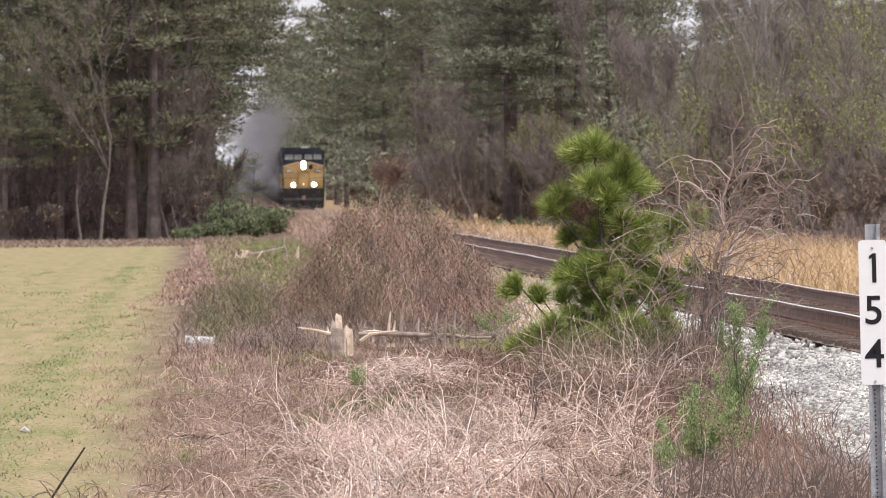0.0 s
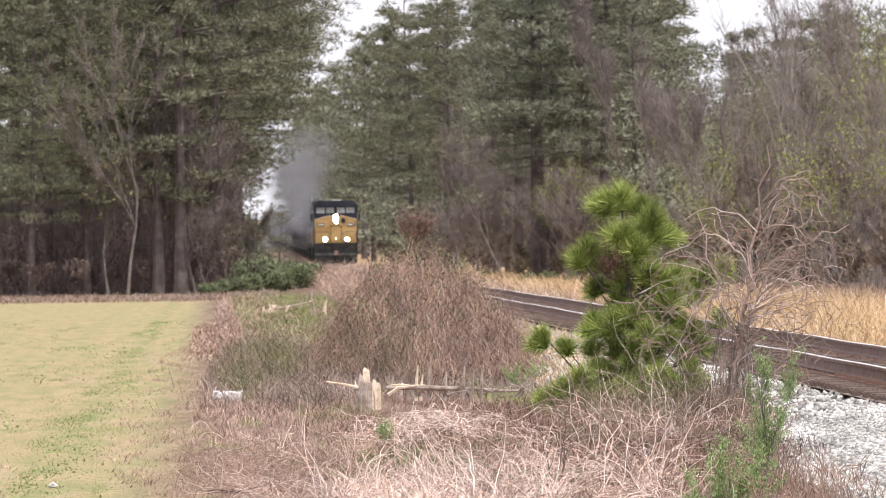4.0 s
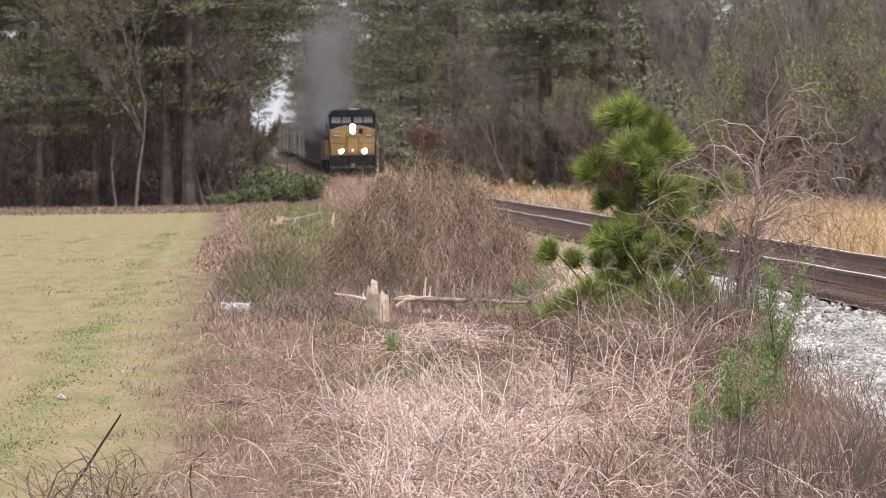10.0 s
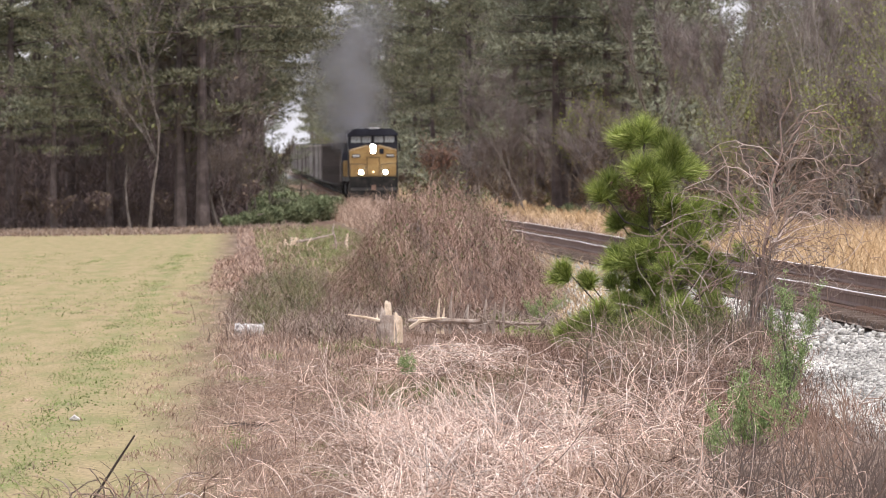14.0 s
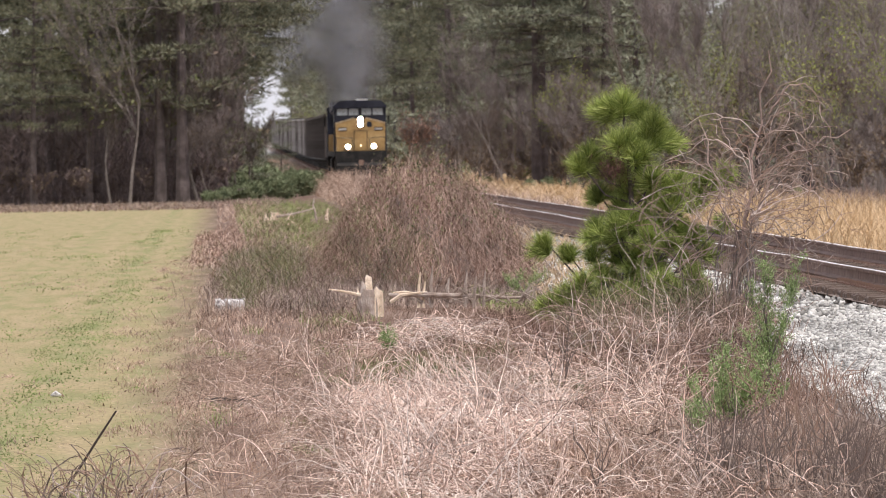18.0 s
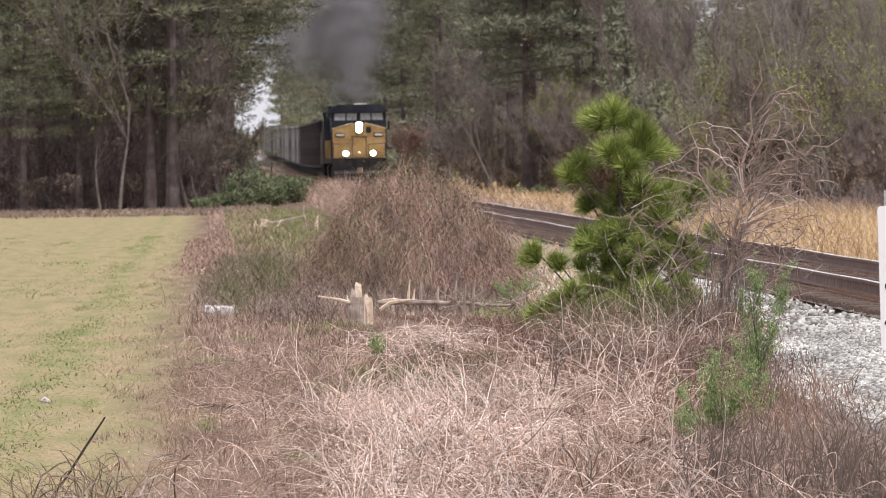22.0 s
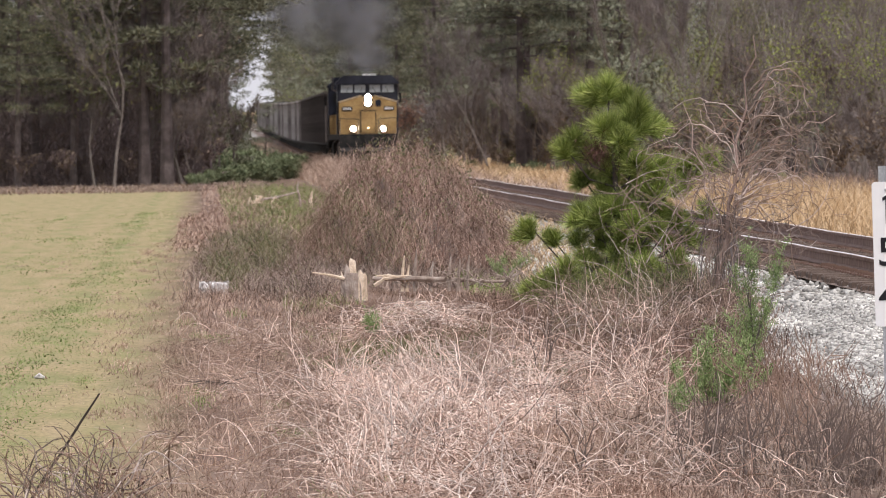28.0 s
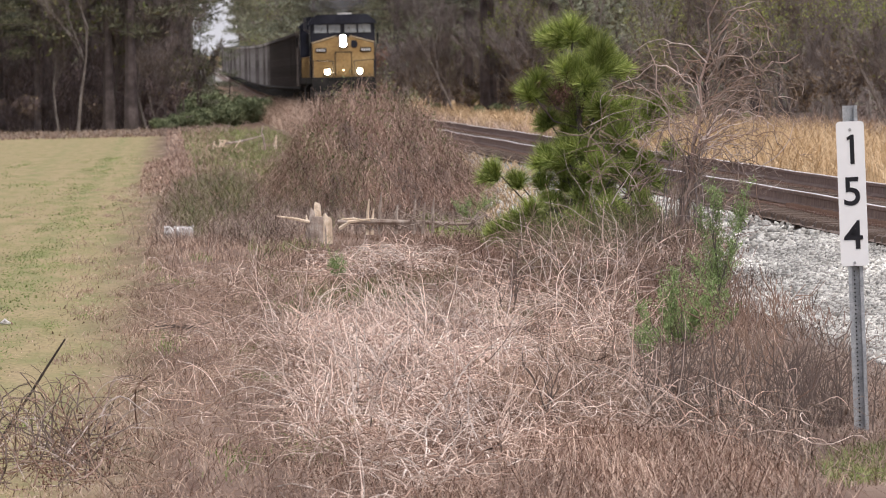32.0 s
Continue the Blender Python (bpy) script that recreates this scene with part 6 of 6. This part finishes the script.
    # more dark weed, standing in for the brown shadow below the pine
    blades("weed", *patch(2600, 3.9, 5.7, 108, 128), (.15, .40), (.004, .008), DARKWEED, s, .7, 1.2)
    runners("pale_runner", *patch(110, 3.3, 5.2, 104, 126), (.4, .95), (.003, .0058), PALEVINE, s, (.3, 1.2), .16)
    blades("weed", *patch(1500, 4.4, 6.0, 126, 134), (.4, 1.0), (.005, .009), OLIVE, s, .4, .8)
    blades("sedge", *patch(3200, 3.7, 5.9, 114, 131), (.2, .55), (.005, .009), REDSEDGE, s, .7, 1.5)
    runners("briar_runner", *patch(700, 3.9, 6.0, 114, 134), (.5, 1.1), (.003, .006), BRIAR, s)
    runners("pale_runner", *patch(130, 3.9, 5.8, 116, 130), (.5, 1.1), (.003, .005), RUNNER, s, (.4, 1.4))
    blades("weed", *patch(2600, 4.1, 5.9, 124, 138), (.3, .7), (.006, .011), WEED, s, .5, 1.1, segs=3)
    blades("weed", *patch(3600, 4.0, 6.0, 126, 133), (.2, .6), (.005, .010), OLIVE, s, .6, 1.2)
    blades("weed", *thin(*patch(3600, 3.7, 5.1, 115, 127), 1.4, -.2, 63), (.15, .45), (.004, .009), OLIVE, s, .8, 1.4)
    blades("sedge", *patch(6500, 3.3, 5.3, 96, 124), (.12, .34), (.004, .008), REDSEDGE, s, 1.0, 1.5, segs=3)
    runners("pale_runner", *patch(80, 4.0, 5.4, 116, 127), (.5, 1.0), (.003, .0055), RUNNER, s, (.6, 1.4), .14)
    blades("sedge", *thin(*patch(11000, -1.3, .1, 54, 190, .8), 1.6, .1, 31), (.03, .11), (.004, .008), SEDGE, s, .9, 1.2, segs=3)
    s = sward("grey_weeds", "grey-brown dead weeds and twigs beside the ballast", "weeds")
    blades("weed", *patch(11000, 2.9, 5.5, 60, 84), (.15, .42), (.003, .006), WEED, s, .8, 1.3, segs=3)
    blades("weed", *patch(4200, 3.1, 4.9, 59, 80), (.1, .36), (.003, .006), DARKWEED, s, .8, 1.3)
    runners("pale_runner", *thin(*patch(380, 2.6, 4.8, 60, 84), 1.2, .0, 51), (.2, .6), (.0024, .0045), RUNNER, s)
    runners("weed_runner", *patch(760, 3.3, 5.0, 56, 82), (.3, .7), (.002, .004), WEED, s)
    blades("weed", *thin(*patch(1900, 2.6, 5.3, 58, 98), 1.5, .2, 9), (.2, .55), (.004, .008), WEED, s, .5, 1.0)
    blades("weed", *clumps(30, 150, .1, 1.8, 152, 240, .26, 9), (.15, .58), (.006, .012), WEED, s, .8, 1.1)
    blades("weed", *clumps(16, 120, .35, 1.7, 156, 240, .20, 8), (.15, .5), (.006, .011), DARKWEED, s, .8, 1.1)
    blades("weed", *clumps(12, 120, .2, 1.6, 156, 230, .22, 8), (.15, .5), (.006, .011), BRIAR, s, .8, 1.1)
    blades("weed", *clumps(22, 110, .1, 1.5, 160, 235, .2, 9), (.2, .7), (.006, .012), OLIVE, s, .6, .9)
    blades("weed", *patch(3000, -.2, 4.6, 142, 152), (.08, .22), (.006, .011), BRIAR, s, .7, 1.0)
    blades("weed", *patch(4000, -.2, 4.6, 153, 180), (.2, .5), (.007, .013), WEED, s, .6, .9)
    n = 2600
    gy = rng.uniform(56, 69, n)
    gx = gy * rng.uniform(.0555, .070, n)
    blades("weed", gx, gy, (.03, .13), (.003, .007), WEED, s, .8, 1.2, segs=3)
    gy2 = rng.uniform(66, 85, 4200)
    gx2 = gy2 * rng.uniform(.0605, .0685, 4200)
    blades("weed", gx2, gy2, (.03, .12), (.003, .007), WEED, s, .8, 1.2, segs=3)
    blades("weed", gx2[::2] + .03, gy2[::2], (.03, .10), (.003, .006), SEDGE, s, .8, 1.2, segs=3)
    blades("weed", gx2[::5] - .03, gy2[::5], (.05, .16), (.003, .006), DARKWEED, s, .8, 1.2, segs=3)
    blades("weed", gx[::3] + .02, gy[::3], (.03, .10), (.003, .006), SEDGE, s, .8, 1.2, segs=3)
    blades("straw", *thin(*patch(6500, 2.1, 3.5, 69, 86, .4), 1, -.6, 41), (.12, .36), (.003, .006), PINKGRASS, s, .6, 1.2, segs=3)
    blades("straw", *patch(3800, .4, 3.4, 55, 65, .5), (.08, .26), (.0028, .006), STRAW, s, 1.0, 1.5, segs=3)
    blades("sedge", *patch(2400, -.3, 3.6, 54, 64, .5), (.05, .18), (.0028, .0055), WEED, s, .9, 1.3, segs=3)
    s = sward("green_tufts", "low green grass tufts among the dead growth", "grass")
    blades("grass", *thin(*patch(6000, 1.1, 4.0, 96, 117), 1.3, .3, 4), (.10, .26), (.006, .010), OLIVE, s, .5, .9)
    blades("grass", *thin(*patch(5000, .7, 3.0, 210, 400, .6), 1.4, .2, 5), (.2, .42), (.010, .02), OLIVE, s, .5, .8)
    blades("grass", *thin(*patch(9000, .6, 4.6, 240, 470, .6), 1.4, -.3, 15), (.2, .45), (.010, .018), GRASS, s, .5, .8)
    blades("grass", *thin(*patch(5000, 1.0, 2.6, 100, 180), 1.6, 1.0, 6), (.12, .28), (.006, .01), GRASS, s, .5, .8)
    gy = rng.uniform(56.5, 62.5, 1800)
    blades("grass", gy * rng.uniform(.0590, .070, 1800), gy, (.05, .13), (.004, .008), GRASS, s, .5, .8)
    blades("grass", *patch(5200, 3.35, 4.6, 52, 60), (.05, .15), (.005, .009), GRASS, s, .5, .8)
    blades("grass", *thin(*patch(2600, 3.6, 5.2, 150, 185), 1, .2, 11), (.15, .35), (.008, .015), GRASS, s, .5, .8)
    blades("grass", *clumps(22, 60, -.2, 1.3, 62, 150, .09, 1.2), (.06, .16), (.005, .009), MEADOW, s, .6, .9, segs=3)
    s = sward("field_grass", "short mown pale green field grass", "grass")
    blades("grass", *clumps(34, 420, -4.6, -.5, 52, 150, .11, 1.2), (.012, .035), (.006, .012), MEADOW, s, .6, .8, segs=3)
    blades("grass", *clumps(60, 170, -2.05, -1.35, 80, 330, .12, 5.0), (.015, .04), (.012, .022), MEADOW, s, .6, .8, segs=3)
    blades("grass", *clumps(24, 60, -4.6, -.4, 52, 120, .08, .8), (.03, .07), (.005, .010), SEDGE, s, .8, .9, segs=3)
    blades("grass", *clumps(110, 90, -7.0, -.8, 110, 340, .2, 5.0), (.02, .05), (.02, .035), MEADOW, s, .6, .8, segs=2)
    blades("grass", *clumps(70, 60, -7.0, -.6, 90, 300, .2, 3.0), (.02, .05), (.015, .028), SEDGE, s, .7, .8, segs=2)
    blades("sedge", *clumps(70, 70, -1.2, -.25, 56, 240, .10, 1.6), (.04, .12), (.004, .009), SEDGE, s, .8, 1.1, segs=3)
    blades("stubble", *patch(26000, -4.5, -.1, 50, 150), (.015, .05), (.005, .010), STUBBLE, s, .9, .8, segs=2)
    s = sward("verge_grass", "tall pinkish dry grass beside the track")
    blades("sedge", *patch(4500, 5.4, 6.9, 440, 620), (.8, 1.5), (.02, .035), PINKGRASS, s, .4, .8, segs=3)
    blades("sedge", *patch(4500, 5.0, 6.5, 370, 640), (.5, 1.0), (.02, .035), PINKGRASS, s, .4, .8, segs=3)
    blades("sedge", *patch(5000, 4.6, 6.7, 620, 1150), (.7, 1.3), (.03, .05), PINKGRASS, s, .4, .8, segs=3)
    blades("sedge", *patch(4000, 9.9, 12.0, 300, 800), (.5, 1.1), (.02, .035), PINKGRASS, s, .4, .8, segs=3)
    blades("sedge", *patch(10000, 4.7, 7.0, 165, 330), (.12, .35), (.012, .024), TAN, s, .5, .9, segs=3)
    blades("sedge", *patch(3200, .0, 2.5, 240, 480), (.15, .4), (.014, .026), SEDGE, s, .5, .8, segs=3)
    s = sward("broomsedge", "tall golden-tan broomsedge across the track")
    blades("sedge", *patch(13000, 11.4, 21.5, 200, 420), (.45, .95), (.013, .026), TAN, s, .25, .6, segs=3)
    blades("sedge", *patch(8000, 11.4, 17.6, 420, 760), (.4, .9), (.028, .05), TAN, s, .25, .6, segs=3)
    s = sward("wood_edge_grass", "brown dead grass along the edge of the wood")
    blades("sedge", *patch(8000, -13, 3, 455, 503), (.12, .34), (.02, .04), WEED, s, .5, .9, segs=3)
    blades("sedge", *patch(3000, -13, 2, 450, 500), (.10, .28), (.02, .04), REDSEDGE, s, .6, .9, segs=3)
    blades("sedge", *patch(4000, 20.5, 25, 300, 430), (.4, .9), (.014, .03), WEED, s, .4, .8)


rough_grass()


def make_broken_branch():
    """A pale broken limb and its stub beyond the mound."""
    X, Y = 2.1, 330
    t = thing("broken_branch", "pale broken branch with a splintered stub", "branch", (X, Y, float(ground_z(X, Y))))
    part("limb", Build().tube([(-.35, -3, .30), (.1, -2, .36), (.4, -1, .42), (.75, 0, .50)], [.035, .03, .025, .012], 6), DEADWOOD, t)
    part("stub", Build().tube([(1.15, 0, 0), (1.15, 0, .36), (1.2, 0, .52)], [.055, .05, .02], 7), SPLINTER, t, "split pale stub")
    part("stub", Build().tube([(.85, 0, 0), (.80, 0, .4), (.74, 0, .6), (.78, 0, .8)], [.035, .032, .026, .012], 6), DEADWOOD, t)
    r = random.Random(4)
    for i in range(9):
        x = r.uniform(-.8, 0)
        part("chip", Build().tube([(x, -3, .2), (x + r.uniform(-.15, .2), -3, .28 + r.uniform(0, .15)), (x + r.uniform(-.2, .3), -3, .24 + r.uniform(0, .2))], [.02, .024, .008], 5), SPLINTER, t)


make_broken_branch()


# ---- exhaust smoke ----
def smoke_material():
    """Sooty vapour that thins out towards the rim of each billow."""
    m = bpy.data.materials.new("diesel_smoke")
    m.use_nodes = True
    n, l = m.node_tree.nodes, m.node_tree.links
    b = n["Principled BSDF"]
    b.inputs["Base Color"].default_value = (.18, .181, .192, 1)
    b.inputs["Roughness"].default_value = 1
    b.inputs["Specular IOR Level"].default_value = 0
    tc = n.new("ShaderNodeTexCoord")
    sep = n.new("ShaderNodeSeparateXYZ")
    l.new(tc.outputs["Object"], sep.inputs[0])
    flat = n.new("ShaderNodeCombineXYZ")
    l.new(sep.outputs[0], flat.inputs[0]), l.new(sep.outputs[2], flat.inputs[2])
    rim = n.new("ShaderNodeVectorMath")
    rim.operation = 'LENGTH'
    l.new(flat.outputs[0], rim.inputs[0])
    fade = n.new("ShaderNodeMapRange")
    fade.interpolation_type = 'SMOOTHSTEP'
    fade.inputs["From Min"].default_value, fade.inputs["From Max"].default_value = .98, .25
    fade.inputs["To Min"].default_value, fade.inputs["To Max"].default_value = 0, .58
    l.new(rim.outputs["Value"], fade.inputs["Value"])
    info = n.new("ShaderNodeObjectInfo")
    shift = n.new("ShaderNodeVectorMath")
    shift.operation = 'ADD'
    l.new(tc.outputs["Object"], shift.inputs[0]), l.new(info.outputs["Location"], shift.inputs[1])
    no = n.new("ShaderNodeTexNoise")
    no.inputs["Scale"].default_value, no.inputs["Detail"].default_value = 1.7, 5
    l.new(shift.outputs[0], no.inputs["Vector"])
    mp = n.new("ShaderNodeMapRange")
    mp.inputs["From Min"].default_value, mp.inputs["From Max"].default_value = .30, .66
    mp.inputs["To Min"].default_value, mp.inputs["To Max"].default_value = .6, 1.0
    l.new(no.outputs["Fac"], mp.inputs["Value"])
    mul = n.new("ShaderNodeMath")
    mul.operation = 'MULTIPLY'
    l.new(fade.outputs[0], mul.inputs[0]), l.new(mp.outputs[0], mul.inputs[1])
    l.new(mul.outputs[0], b.inputs["Alpha"])
    return m


def billow_mesh(seed, mat):
    """A lumpy dome of unit radius that bulges forwards."""
    bm = bmesh.new()
    bmesh.ops.create_icosphere(bm, subdivisions=4, radius=1)
    bmesh.ops.delete(bm, geom=[v for v in bm.verts if v.co.y > .02], context='VERTS')
    off = Vector((seed * 7.3, seed * 3.1, seed))
    for v in bm.verts:
        v.co *= 1 + .16 * noise.noise(v.co * 1.8 + off) + .08 * noise.noise(v.co * 4 + off)
        v.co.y *= .7
    me = bpy.data.meshes.new("puff")
    bm.to_mesh(me)
    bm.free()
    me.materials.append(mat)
    me.polygons.foreach_set("use_smooth", [True] * len(me.polygons))
    return me


def make_smoke(name, label, plume):
    """plume: sideways, back from the nose, height over the rail, radius of each billow."""
    S = thing(name, label, "smoke")
    for i, (x, y, z, k) in enumerate(plume):
        part("puff", BILLOWS[i % 4], None, S, at=Matrix.Translation((x, y, z)) @ Matrix.Rotation(i * 1.9, 4, 'Y') @ Matrix.Diagonal((k, k, k, 1)))
    return S


SMOKE_MAT = smoke_material()
BILLOWS = [billow_mesh(i, SMOKE_MAT) for i in range(4)]
SMOKE = make_smoke("exhaust_smoke", "drifting dark grey diesel exhaust smoke above the locomotive", [
    (0, 10, 5.0, .9), (.1, 12, 5.6, 1.2), (-.2, 14, 6.3, 1.5), (.2, 16, 7.2, 1.7), (-.3, 19, 8.2, 2.0), (.4, 21, 9.3, 2.2), (-.4, 24, 10.6, 2.5), (.3, 27, 12.0, 2.7),
    (-.9, 13, 5.2, 1.0), (.8, 12, 5.3, 1.0), (-.9, 22, 7.0, 1.6), (1.1, 24, 7.4, 1.6), (1.3, 30, 9.6, 2.0), (-1.4, 30, 9.0, 2.0), (0, 34, 13.8, 3.0), (.9, 38, 15.6, 3.2)])
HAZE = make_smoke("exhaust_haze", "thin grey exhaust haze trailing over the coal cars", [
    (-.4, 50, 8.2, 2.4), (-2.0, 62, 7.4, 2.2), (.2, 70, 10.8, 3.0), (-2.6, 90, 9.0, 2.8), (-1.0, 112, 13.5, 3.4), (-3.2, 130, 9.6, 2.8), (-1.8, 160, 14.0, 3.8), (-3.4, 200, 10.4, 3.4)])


# ---- what moves ----
def motions():
    times = [0, .25, 1] + list(range(2, 31, 2)) + [31, 31.75, 32]
    # the plume lies low at first and climbs as the engine works harder
    walk(SMOKE, [(t, pose(TX - 3.2 * max(0, 1 - t / 20), nose_at(t), RAILZ - .3 * max(0, 1 - t / 20), -13 * max(0, 1 - t / 20) ** .6)) for t in times])
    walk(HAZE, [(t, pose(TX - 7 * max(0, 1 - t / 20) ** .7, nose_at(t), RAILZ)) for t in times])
    for ob, back in TRAIN:
        turn = 180 if back == 44.4 else 0
        walk(ob, [(t, pose(TX, nose_at(t) + back, RAILZ + float(land_rise(nose_at(t) + back)), 0, 0, turn)) for t in times])


motions()
